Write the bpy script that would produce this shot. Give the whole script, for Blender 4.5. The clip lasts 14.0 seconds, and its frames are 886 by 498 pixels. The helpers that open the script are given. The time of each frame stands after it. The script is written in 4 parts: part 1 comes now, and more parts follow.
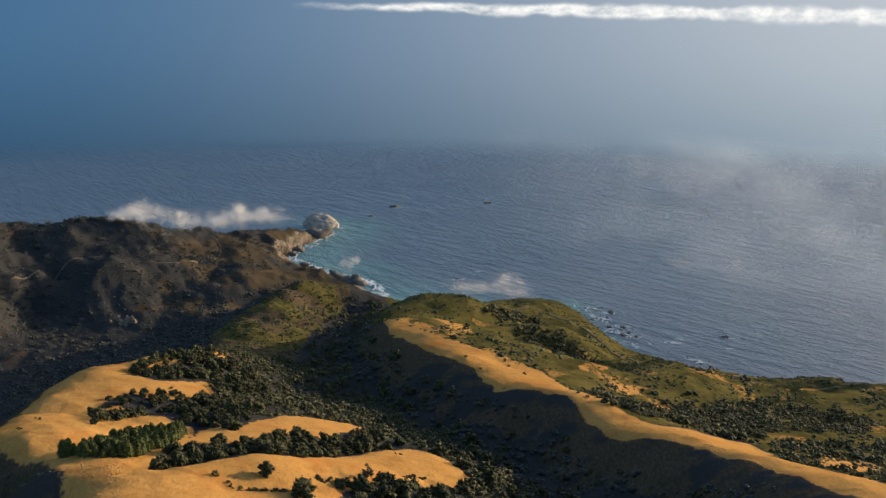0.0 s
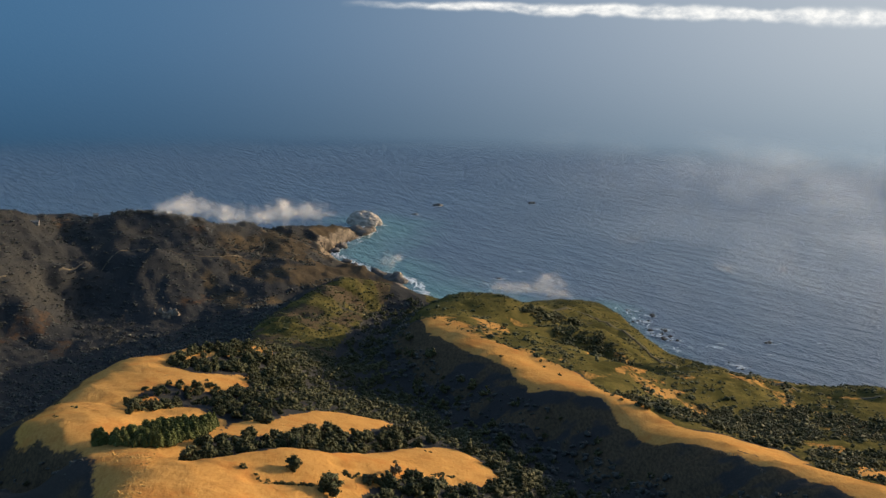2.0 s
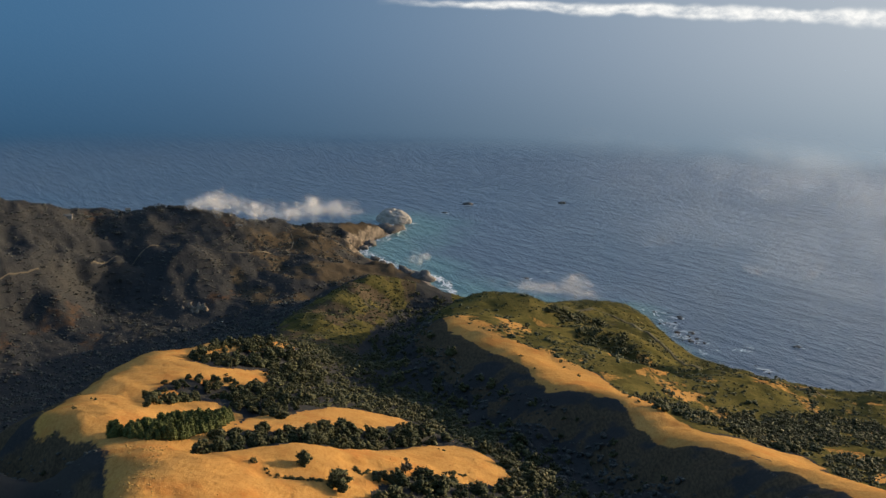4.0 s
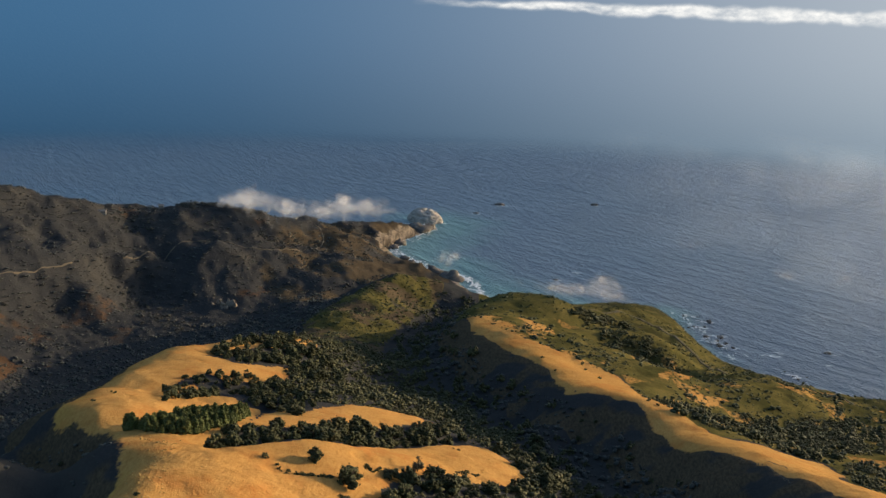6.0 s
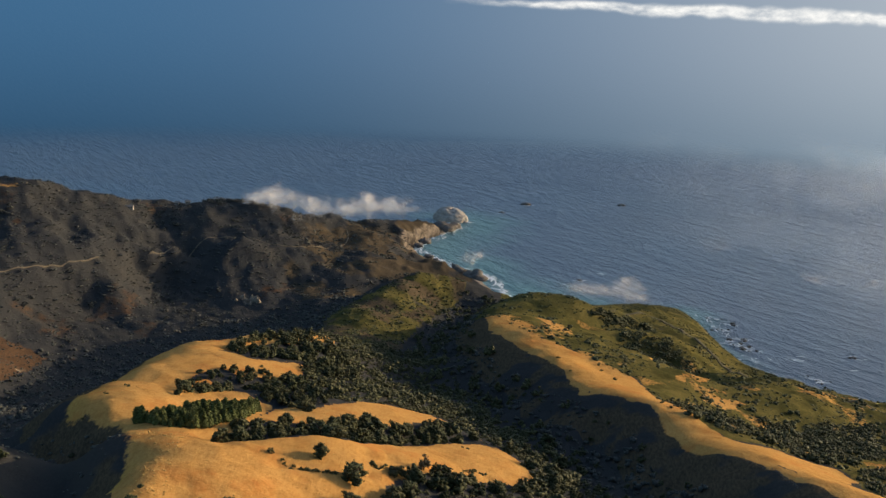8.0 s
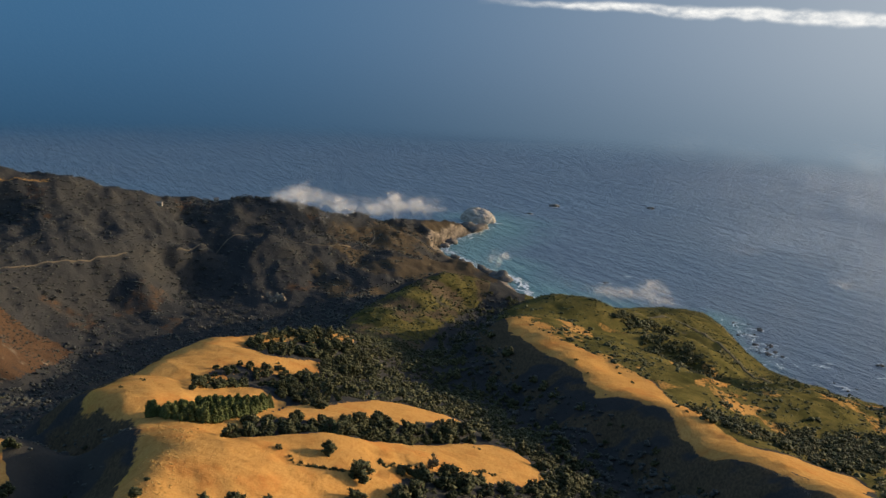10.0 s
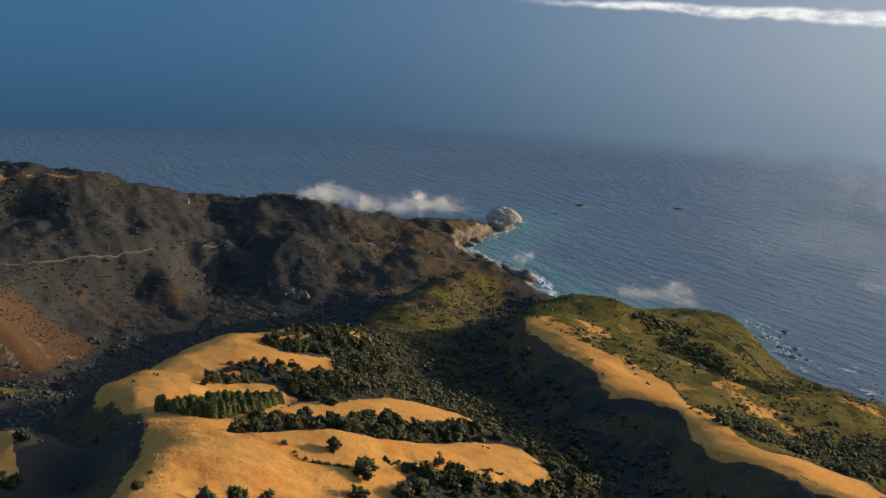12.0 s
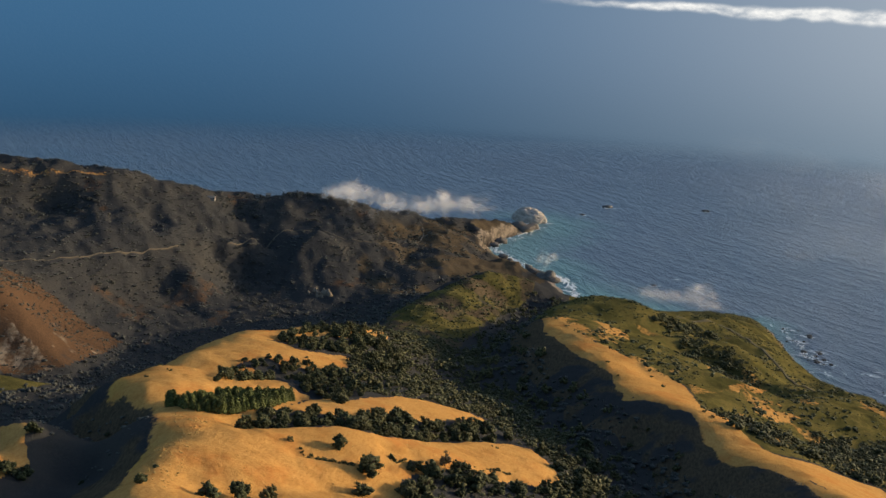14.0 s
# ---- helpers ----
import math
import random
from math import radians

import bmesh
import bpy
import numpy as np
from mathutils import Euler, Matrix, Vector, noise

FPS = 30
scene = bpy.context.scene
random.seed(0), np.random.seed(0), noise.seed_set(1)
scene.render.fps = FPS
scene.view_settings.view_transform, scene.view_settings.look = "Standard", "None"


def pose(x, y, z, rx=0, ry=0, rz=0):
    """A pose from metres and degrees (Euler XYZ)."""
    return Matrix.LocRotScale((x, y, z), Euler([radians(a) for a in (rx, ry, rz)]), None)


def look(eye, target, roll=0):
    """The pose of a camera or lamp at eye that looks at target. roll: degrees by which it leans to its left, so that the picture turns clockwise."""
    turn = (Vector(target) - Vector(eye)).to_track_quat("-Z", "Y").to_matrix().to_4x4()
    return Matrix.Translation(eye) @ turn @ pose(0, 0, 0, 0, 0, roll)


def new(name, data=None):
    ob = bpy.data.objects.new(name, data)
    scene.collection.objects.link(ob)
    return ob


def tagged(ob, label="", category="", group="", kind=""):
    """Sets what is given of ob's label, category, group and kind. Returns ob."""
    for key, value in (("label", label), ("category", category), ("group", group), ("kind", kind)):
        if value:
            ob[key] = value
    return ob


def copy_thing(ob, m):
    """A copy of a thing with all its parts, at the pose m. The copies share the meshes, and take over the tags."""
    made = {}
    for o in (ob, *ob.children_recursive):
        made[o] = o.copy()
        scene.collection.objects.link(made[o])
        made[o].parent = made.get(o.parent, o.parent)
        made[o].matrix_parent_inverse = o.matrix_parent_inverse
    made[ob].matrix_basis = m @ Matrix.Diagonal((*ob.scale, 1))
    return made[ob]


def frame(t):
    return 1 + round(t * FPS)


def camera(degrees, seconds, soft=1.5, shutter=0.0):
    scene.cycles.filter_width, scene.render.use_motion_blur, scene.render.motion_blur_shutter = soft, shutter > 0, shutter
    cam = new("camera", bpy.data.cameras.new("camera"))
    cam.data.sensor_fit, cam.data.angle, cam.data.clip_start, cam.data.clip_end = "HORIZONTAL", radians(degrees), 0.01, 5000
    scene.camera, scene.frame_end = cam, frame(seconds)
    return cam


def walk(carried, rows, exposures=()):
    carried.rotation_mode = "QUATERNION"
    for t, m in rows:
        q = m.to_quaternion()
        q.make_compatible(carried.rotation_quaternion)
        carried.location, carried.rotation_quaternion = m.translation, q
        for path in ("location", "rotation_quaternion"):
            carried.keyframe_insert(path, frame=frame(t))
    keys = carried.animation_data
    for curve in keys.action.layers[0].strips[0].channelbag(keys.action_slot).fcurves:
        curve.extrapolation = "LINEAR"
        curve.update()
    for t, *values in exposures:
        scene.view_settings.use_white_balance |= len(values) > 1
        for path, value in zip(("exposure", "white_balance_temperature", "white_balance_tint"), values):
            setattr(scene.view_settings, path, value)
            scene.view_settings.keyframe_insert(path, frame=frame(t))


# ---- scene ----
cam = camera(46.7, 14.0, soft=1.5)
PATH = [
    (0, (16.51, 0.056, 378.586), (16.501, 2.007, 378.144), 0.6),
    (0.5, (17.713, 1.112, 378.031), (17.685, 3.062, 377.589), 0.7),
    (1, (19.086, 0.322, 378.511), (19.037, 2.272, 378.067), 0.8),
    (1.5, (20.901, -0.354, 378.876), (20.825, 1.594, 378.431), 0.9),
    (2, (22.406, 0.379, 378.376), (22.308, 2.327, 377.931), 1.1),
    (2.5, (24.48, 0.093, 378.715), (24.366, 2.039, 378.269), 1.1),
    (3, (26.955, -0.91, 379.146), (26.825, 1.035, 378.699), 1.2),
    (5.5, (37.806, -0.686, 379.472), (37.591, 1.251, 379.021), 1.7),
    (6, (40.263, -1.147, 379.787), (40.031, 0.788, 379.336), 1.8),
    (6.5, (42.71, -0.997, 379.817), (42.461, 0.935, 379.365), 1.9),
    (7, (45.038, -1.369, 380.202), (44.775, 0.561, 379.749), 1.9),
    (7.5, (47.304, -0.87, 380.144), (47.027, 1.058, 379.69), 2.0),
    (8, (49.546, -0.771, 380.254), (49.256, 1.155, 379.799), 2.1),
    (10.5, (61.165, 0.05, 380.739), (60.797, 1.962, 380.281), 2.5),
    (11, (64.083, -0.175, 381.144), (63.699, 1.734, 380.684), 2.5),
    (11.5, (66.192, 0.021, 381.305), (65.796, 1.927, 380.845), 2.6),
    (12, (68.605, 0.786, 381.253), (68.195, 2.688, 380.792), 2.6),
    (12.5, (71.074, 0.758, 381.565), (70.651, 2.658, 381.103), 2.7),
    (13, (73.607, 0.911, 381.796), (73.17, 2.807, 381.333), 2.7),
    (13.5, (75.919, 1.067, 381.884), (75.467, 2.96, 381.421), 2.7),
    (14, (78.185, 1.39, 382.041), (77.718, 3.278, 381.577), 2.8),
]
walk(cam, [(t, look(eye, target, roll)) for t, eye, target, roll in PATH], [(0, 0.86), (7, 0.81), (14, 0.77)])


# ---- world, sun and exposure ----
SUN_AZ, SUN_EL = 62.0, 10.3  # degrees to the right of straight ahead; degrees up
world = bpy.data.worlds.new("sky")
scene.world = world
scene.cycles.transparent_max_bounces = 40
world.use_nodes = True
wn, wl = world.node_tree.nodes, world.node_tree.links
sky = wn.new("ShaderNodeTexSky")
sky.sky_type, sky.sun_disc = "NISHITA", False
sky.sun_elevation, sky.sun_rotation = radians(SUN_EL), radians(SUN_AZ)
sky.altitude, sky.air_density, sky.dust_density, sky.ozone_density = 400.0, 1.2, 4.5, 2.6
wn["Background"].inputs["Strength"].default_value = 0.16
wl.new(sky.outputs["Color"], wn["Background"].inputs["Color"])
sun = new("sun", bpy.data.lights.new("sun", "SUN"))
sun.data.energy, sun.data.angle, sun.data.color = 4.0, radians(0.6), (1.0, 0.75, 0.47)
sun_from = Vector((math.sin(radians(SUN_AZ)) * math.cos(radians(SUN_EL)), math.cos(radians(SUN_AZ)) * math.cos(radians(SUN_EL)), math.sin(radians(SUN_EL))))
sun.matrix_world = look(Vector((40, 600, 0)) + sun_from * 1500, (40, 600, 0))


# ---- materials ----
class Nodes:
    """A short hand for node materials."""

    def __init__(self, name):
        self.mat = bpy.data.materials.new(name)
        self.mat.use_nodes = True
        self.tree = self.mat.node_tree
        self.bsdf = self.tree.nodes["Principled BSDF"]

    def put(self, kind, **given):
        node = self.tree.nodes.new("ShaderNode" + kind)
        for key, value in given.items():
            if key in ("operation", "data_type", "blend_type", "attribute_name", "noise_dimensions", "feature", "interpolation_type", "wave_type", "bands_direction", "noise_type"):
                if key == "operation":
                    node.operation = value
                elif key == "data_type":
                    node.data_type = value
                elif key == "blend_type":
                    node.blend_type = value
                elif key == "attribute_name":
                    node.attribute_name = value
                elif key == "feature":
                    node.feature = value
                elif key == "interpolation_type":
                    node.interpolation_type = value
                elif key == "noise_type":
                    node.noise_type = value
            else:
                self.feed(node.inputs[key.replace("_", " ")], value)
        return node

    def feed(self, socket, value):
        if isinstance(value, bpy.types.NodeSocket):
            self.tree.links.new(value, socket)
        else:
            socket.default_value = value

    def where(self):
        return self.put("NewGeometry").outputs["Position"]

    def noise(self, scale, detail=4.0, rough=0.6, vector=None):
        n = self.put("TexNoise", Scale=scale, Detail=detail, Roughness=rough)
        self.feed(n.inputs["Vector"], vector or self.where())
        return n.outputs["Fac"]

    def steps(self, value, low, high, to_low=0.0, to_high=1.0):
        n = self.put("MapRange", interpolation_type="SMOOTHSTEP")
        self.feed(n.inputs["Value"], value)
        for k, v in zip((1, 2, 3, 4), (low, high, to_low, to_high)):
            self.feed(n.inputs[k], v)
        return n.outputs["Result"]

    def math(self, op, a, b=0.0):
        n = self.put("Math", operation=op)
        self.feed(n.inputs[0], a)
        self.feed(n.inputs[1], b)
        return n.outputs[0]

    def mix(self, fac, a, b):
        n = self.put("MixRGB")
        self.feed(n.inputs["Fac"], fac)
        for key, c in (("Color1", a), ("Color2", b)):
            self.feed(n.inputs[key], (*c, 1.0) if isinstance(c, tuple) and len(c) == 3 else c)
        return n.outputs["Color"]

    def attr(self, name):
        return self.put("Attribute", attribute_name=name).outputs["Fac"]

    def bump(self, height, strength, distance):
        n = self.put("Bump", Strength=strength, Distance=distance)
        self.feed(n.inputs["Height"], height)
        return n.outputs["Normal"]

    def done(self, color=None, rough=0.9, normal=None, spec=0.2, **more):
        if color is not None:
            self.feed(self.bsdf.inputs["Base Color"], (*color, 1.0) if isinstance(color, tuple) and len(color) == 3 else color)
        self.feed(self.bsdf.inputs["Roughness"], rough)
        self.feed(self.bsdf.inputs["Specular IOR Level"], spec)
        if normal is not None:
            self.feed(self.bsdf.inputs["Normal"], normal)
        return self.mat


def ground_material():
    m = Nodes("hill_ground")
    broad, mid, fine = m.noise(0.012, 5), m.noise(0.09, 5), m.noise(0.9, 4, 0.7)
    gold = m.mix(broad, (0.355, 0.188, 0.054), (0.47, 0.275, 0.095))
    gold = m.mix(m.steps(mid, 0.5, 0.75), gold, (0.3, 0.15, 0.045))
    gold = m.mix(m.steps(m.attr("moist"), 0.1, 0.9, 0.0, 0.6), gold, (0.4, 0.27, 0.06))
    gold = m.mix(m.steps(fine, 0.35, 0.75, 0.0, 0.45), gold, (0.26, 0.14, 0.045))
    blades = m.put("Mapping", Scale=(1.0, 0.35, 1.0))
    m.feed(blades.inputs["Vector"], m.where())
    tuft = m.noise(0.75, 6, 0.75, blades.outputs["Vector"])
    gold = m.mix(m.steps(tuft, 0.42, 0.7, 0.0, 0.6), gold, (0.24, 0.115, 0.03))
    gold = m.mix(m.steps(m.noise(0.035, 5, 0.65), 0.5, 0.66, 0.0, 0.55), gold, (0.33, 0.13, 0.035))
    green = m.mix(m.steps(m.noise(0.03, 6, 0.7), 0.38, 0.62), (0.046, 0.044, 0.017), (0.118, 0.096, 0.034))
    green = m.mix(m.steps(mid, 0.5, 0.66, 0.0, 0.7), green, (0.056, 0.053, 0.018))
    green = m.mix(m.steps(fine, 0.45, 0.7), green, (0.04, 0.045, 0.014))
    brush = m.mix(mid, (0.023, 0.025, 0.027), (0.041, 0.041, 0.042))
    brush = m.mix(m.steps(fine, 0.45, 0.75), brush, (0.046, 0.046, 0.044))
    brush = m.mix(m.steps(broad, 0.5, 0.68, 0.0, 0.5), brush, (0.05, 0.047, 0.041))
    beds = m.put("Mapping", Rotation=(0.5, 0.4, 0.6), Scale=(1.0, 0.16, 0.16))
    m.feed(beds.inputs["Vector"], m.where())
    grain = m.math("ADD", m.math("MULTIPLY", m.noise(0.22, 8, 0.8), 0.45), m.math("MULTIPLY", m.noise(0.16, 5, 0.6, beds.outputs["Vector"]), 0.55))
    rock = m.mix(m.steps(grain, 0.4, 0.6), (0.04, 0.034, 0.028), (0.21, 0.172, 0.13))
    soil = m.mix(m.steps(fine, 0.3, 0.7), (0.04, 0.027, 0.018), (0.102, 0.06, 0.035))
    color = m.mix(m.steps(m.math("ADD", m.attr("green"), m.math("MULTIPLY", m.math("SUBTRACT", mid, 0.5), 0.9)), 0.4, 0.6), brush, green)
    # Brown scrub colour that also paints shade on the flanks past the crests.
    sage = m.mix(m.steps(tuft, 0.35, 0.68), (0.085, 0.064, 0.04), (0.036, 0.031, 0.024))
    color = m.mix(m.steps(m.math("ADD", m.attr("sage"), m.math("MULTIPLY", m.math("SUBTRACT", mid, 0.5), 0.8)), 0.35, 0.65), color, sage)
    color = m.mix(m.steps(m.math("ADD", m.attr("soil"), m.math("MULTIPLY", m.math("SUBTRACT", mid, 0.5), 0.7)), 0.4, 0.65), color, soil)
    color = m.mix(m.steps(m.math("ADD", m.attr("gold"), m.math("MULTIPLY", m.math("SUBTRACT", m.noise(0.35, 5, 0.7), 0.5), 0.8)), 0.4, 0.6), color, gold)
    color = m.mix(m.steps(m.math("ADD", m.attr("rock"), m.math("MULTIPLY", m.math("SUBTRACT", mid, 0.5), 0.9)), 0.4, 0.6), color, rock)
    color = m.mix(m.steps(m.attr("sand"), 0.3, 0.7), color, (0.2, 0.17, 0.14))
    relief = m.math("ADD", m.math("MULTIPLY", mid, 1.0), m.math("ADD", m.math("MULTIPLY", fine, 0.3), m.math("MULTIPLY", tuft, 0.35)))
    return m.done(color, 1.0, m.bump(relief, 0.6, 1.6), 0.0)


def water_nodes(m):
    """Waves, colour and gloss of the open sea on the material m."""
    turned = m.put("Mapping", Rotation=(0, 0, radians(46)))
    m.feed(turned.inputs["Vector"], m.where())
    at = m.put("Mapping", Scale=(0.3, 1.0, 1.0))
    m.feed(at.inputs["Vector"], turned.outputs["Vector"])
    at = at.outputs["Vector"]
    swell = m.noise(0.055, 3, 0.55, at)
    chop = m.noise(0.3, 4, 0.6, at)
    gust = m.noise(0.004, 4, 0.6)
    streak = m.noise(0.02, 4, 0.6, at)
    shallow = m.steps(m.math("ADD", m.attr("shallow"), m.math("MULTIPLY", m.math("SUBTRACT", m.noise(0.012, 5, 0.65), 0.5), 0.9)), 0.25, 0.95)
    deep = m.mix(gust, (0.009, 0.04, 0.092), (0.015, 0.054, 0.114))
    deep = m.mix(m.steps(streak, 0.35, 0.7, 0.0, 0.35), deep, (0.008, 0.039, 0.09))
    color = m.mix(shallow, deep, (0.026, 0.112, 0.135))
    relief = m.math("ADD", swell, m.math("MULTIPLY", chop, 0.45))
    m.done(color, m.steps(gust, 0.3, 0.7, 0.42, 0.5), m.bump(relief, 1.0, 9.0), 1.0)
    m.bsdf.inputs["IOR"].default_value = 1.6


def water_material():
    m = Nodes("sea_water")
    water_nodes(m)
    return m.mat


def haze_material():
    """The far sea; distance fades it into haze painted as glow, brighter sunward."""
    m = Nodes("sea_haze_glow")
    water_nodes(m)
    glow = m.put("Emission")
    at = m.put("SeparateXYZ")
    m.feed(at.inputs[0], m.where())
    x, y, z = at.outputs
    # The painted haze turns brighter and greyer from left to right.
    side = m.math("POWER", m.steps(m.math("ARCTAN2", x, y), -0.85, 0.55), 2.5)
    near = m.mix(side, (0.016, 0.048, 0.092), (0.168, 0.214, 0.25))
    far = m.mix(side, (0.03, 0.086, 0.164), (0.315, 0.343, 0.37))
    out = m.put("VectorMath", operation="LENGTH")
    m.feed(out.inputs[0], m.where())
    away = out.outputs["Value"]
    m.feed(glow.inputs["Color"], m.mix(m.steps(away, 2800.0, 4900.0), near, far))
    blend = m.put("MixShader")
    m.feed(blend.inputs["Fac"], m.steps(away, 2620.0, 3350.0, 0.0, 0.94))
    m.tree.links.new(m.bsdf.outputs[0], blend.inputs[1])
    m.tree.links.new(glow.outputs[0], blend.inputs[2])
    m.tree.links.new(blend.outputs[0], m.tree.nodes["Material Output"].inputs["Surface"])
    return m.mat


def leaf_material(name, dark, light, odd):
    m = Nodes(name)
    rnd = m.put("ObjectInfo").outputs["Random"]
    isl = m.put("NewGeometry").outputs["Random Per Island"]
    c = m.mix(m.steps(isl, -0.4, 1.4), dark, light)
    c = m.mix(m.steps(rnd, 0.4, 1.0, 0.0, 0.6), c, odd)
    c = m.mix(m.steps(m.noise(0.6, 3), 0.4, 0.7, 0.0, 0.5), c, dark)
    return m.done(c, 0.75, m.bump(m.noise(2.5, 3), 0.6, 0.5), 0.2)


def plain_material(name, a, b, scale, rough=0.9, relief=0.3, spec=0.2):
    m = Nodes(name)
    n = m.noise(scale, 6, 0.65)
    return m.done(m.mix(n, a, b), rough, m.bump(n, 0.7, relief), spec)


MAT_GROUND = ground_material()
MAT_WATER = water_material()
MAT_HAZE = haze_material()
MAT_OAK = leaf_material("oak_leaves", (0.02, 0.026, 0.011), (0.053, 0.061, 0.024), (0.075, 0.071, 0.029))
MAT_CONIFER = leaf_material("conifer_needles", (0.035, 0.05, 0.015), (0.1, 0.12, 0.035), (0.11, 0.12, 0.038))
MAT_BRUSH = leaf_material("chaparral_leaves", (0.027, 0.032, 0.031), (0.057, 0.06, 0.055), (0.065, 0.062, 0.053))
MAT_GREENBUSH = leaf_material("coyote_brush_leaves", (0.022, 0.027, 0.01), (0.06, 0.064, 0.021), (0.08, 0.075, 0.026))
MAT_BARK = plain_material("bark", (0.05, 0.035, 0.025), (0.13, 0.1, 0.075), 3.0)
MAT_ROCK = plain_material("sea_rock", (0.034, 0.033, 0.032), (0.17, 0.155, 0.14), 0.4, 0.9, 1.5)
MAT_TAN_ROCK = plain_material("tan_rock", (0.05, 0.042, 0.034), (0.34, 0.285, 0.22), 0.5, 0.9, 1.5)
MAT_PALE_ROCK = plain_material("pale_rock", (0.07, 0.063, 0.056), (0.5, 0.46, 0.41), 0.16, 0.9, 1.5)


# ---- the lie of the land ----
KNOTS = []


def knot_line(*line, step=35.0):
    """A crest, a shore or a gully: heights all along it."""
    for a, b in zip(line, line[1:]):
        a, b = np.array(a, float), np.array(b, float)
        n = max(1, int(np.hypot(*(b - a)[:2]) / step))
        KNOTS.extend(a + (b - a) * k / n for k in range(n))
    KNOTS.append(np.array(line[-1], float))


def knot_spots(*spots):
    KNOTS.extend(np.array(p, float) for p in spots)


knot_line((-20, 60, 262), (-55, 190, 240), (-93, 284, 222), (-104, 318, 216), (-114, 346, 213), (-124, 364, 209), (-140, 382, 204), (-158, 395, 200), (-180, 413, 196), (-184, 440, 192), (-191, 470, 187), (-206, 520, 174), (-220, 566, 162), (-214, 612, 159), (-188, 663, 150), (-171, 709, 140), (-167, 740, 131), (-165, 763, 124), (-160, 800, 107), (-158, 870, 86), (-172, 912, 79), (-187, 966, 77), (-182, 1060, 72), (-161, 1111, 70), (-150, 1165, 72), (-127, 1190, 67), (-106, 1205, 58), (-86, 1215, 48), (-68, 1225, 38))  # near_ridge
knot_line((185, 250, 225), (170, 350, 208), (149, 425, 189), (145, 452, 182), (132, 474, 175), (116, 488, 168), (107, 515, 159), (100, 538, 155), (94, 556, 156), (87, 576, 161), (70, 590, 157), (53, 600, 153), (43, 630, 149), (38, 664, 146), (22, 689, 144), (7, 710, 141), (-11, 736, 137), (-27, 765, 132), (-35, 790, 131), (-38, 825, 128), (-40, 920, 112), (-28, 990, 98), (-30, 1060, 74), (-20, 1130, 52), (20, 1220, 32))  # main_ridge
knot_line((4, 880, 119), (35, 871, 116), (75, 850, 110), (110, 890, 100), (100, 930, 94), (84, 990, 86), (118, 1010, 74), (128, 1080, 64), (138, 1180, 44), (138, 1252, 27), (146, 1300, 15))  # hill_top
knot_line((-1200, 1080, 180), (-1000, 1110, 160), (-830, 1160, 140), (-760, 1212, 134), (-700, 1250, 125), (-660, 1290, 111), (-635, 1330, 102), (-607, 1348, 91), (-585, 1420, 80), (-560, 1440, 80), (-520, 1455, 84), (-480, 1470, 81), (-430, 1490, 74), (-400, 1540, 58), (-300, 1620, 32), (-242, 1705, 15))  # far_crest
knot_line((-682, 977, 74), (-657, 1003, 71), (-641, 1034, 69), (-625, 1068, 67), (-607, 1090, 66), (-578, 1136, 64), (-562, 1168, 62), (-550, 1208, 60), (-529, 1240, 58), (-506, 1276, 58), (-486, 1318, 58), (-471, 1333, 57), (-440, 1340, 57), (-403, 1338, 53), (-372, 1346, 48), (-340, 1374, 43), (-321, 1410, 39), (-313, 1447, 37), (-318, 1478, 38))  # road bench
knot_line((-440, 1352, 66), (-429, 1316, 64), (-420, 1290, 47), (-428, 1250, 32), (-400, 1210, 14))  # spur below the road
knot_line((-296, 1460, 42), (-270, 1520, 33), (-248, 1610, 15))  # road_spur
knot_line((-640, 800, 130), (-585, 850, 85), (-560, 890, 40), (-545, 935, 22))  # brown_spur
knot_line((-590, 836, 84), (-557, 837, 63), (-533, 829, 45), (-498, 822, 24))  # its bare edge
knot_spots((-575, 806, 52), (-552, 804, 36), (-530, 800, 24))
knot_line((-480, 700, 62), (-427, 736, 44), (-400, 750, 36))  # low_meadow
knot_spots((-84, 335, 213), (-59, 346, 203), (-83, 305, 212), (-39, 369, 197), (-18, 411, 186), (-100, 385, 205), (-50, 388, 201), (-40, 439, 182), (-12, 470, 168), (13, 486, 160), (26, 450, 163), (3, 412, 176), (-100, 437, 191), (-79, 496, 175), (-50, 513, 165), (-21, 533, 152), (-151, 456, 188), (-161, 497, 178), (-131, 490, 177), (-164, 559, 171), (-120, 557, 163), (-103, 632, 138), (-27, 388, 190), (-20, 330, 198), (20, 380, 180))  # golden_slope
knot_spots((110, 380, 168), (75, 440, 150), (45, 500, 142), (18, 560, 135), (-30, 620, 128), (-70, 690, 112), (-98, 790, 92), (-112, 920, 64), (-112, 1050, 48), (-104, 1110, 42), (-98, 1150, 40), (-135, 1130, 52), (-132, 1300, 22), (-120, 1370, 8), (-85, 1310, 4))  # shadow_valley
knot_spots((39, 740, 137), (51, 728, 138), (58, 696, 137), (74, 637, 147), (110, 783, 115), (120, 735, 125), (122, 653, 133), (133, 721, 122), (162, 694, 115), (178, 732, 112), (202, 765, 103), (243, 837, 80), (294, 858, 62), (317, 916, 48), (335, 787, 84), (213, 658, 114), (257, 675, 107), (283, 691, 96), (267, 631, 117), (250, 550, 131), (211, 532, 147), (174, 553, 144), (187, 513, 152), (203, 461, 160), (132, 948, 80), (170, 1050, 52), (180, 900, 72), (420, 700, 90), (500, 800, 70), (350, 550, 125), (300, 400, 165))  # east_slope
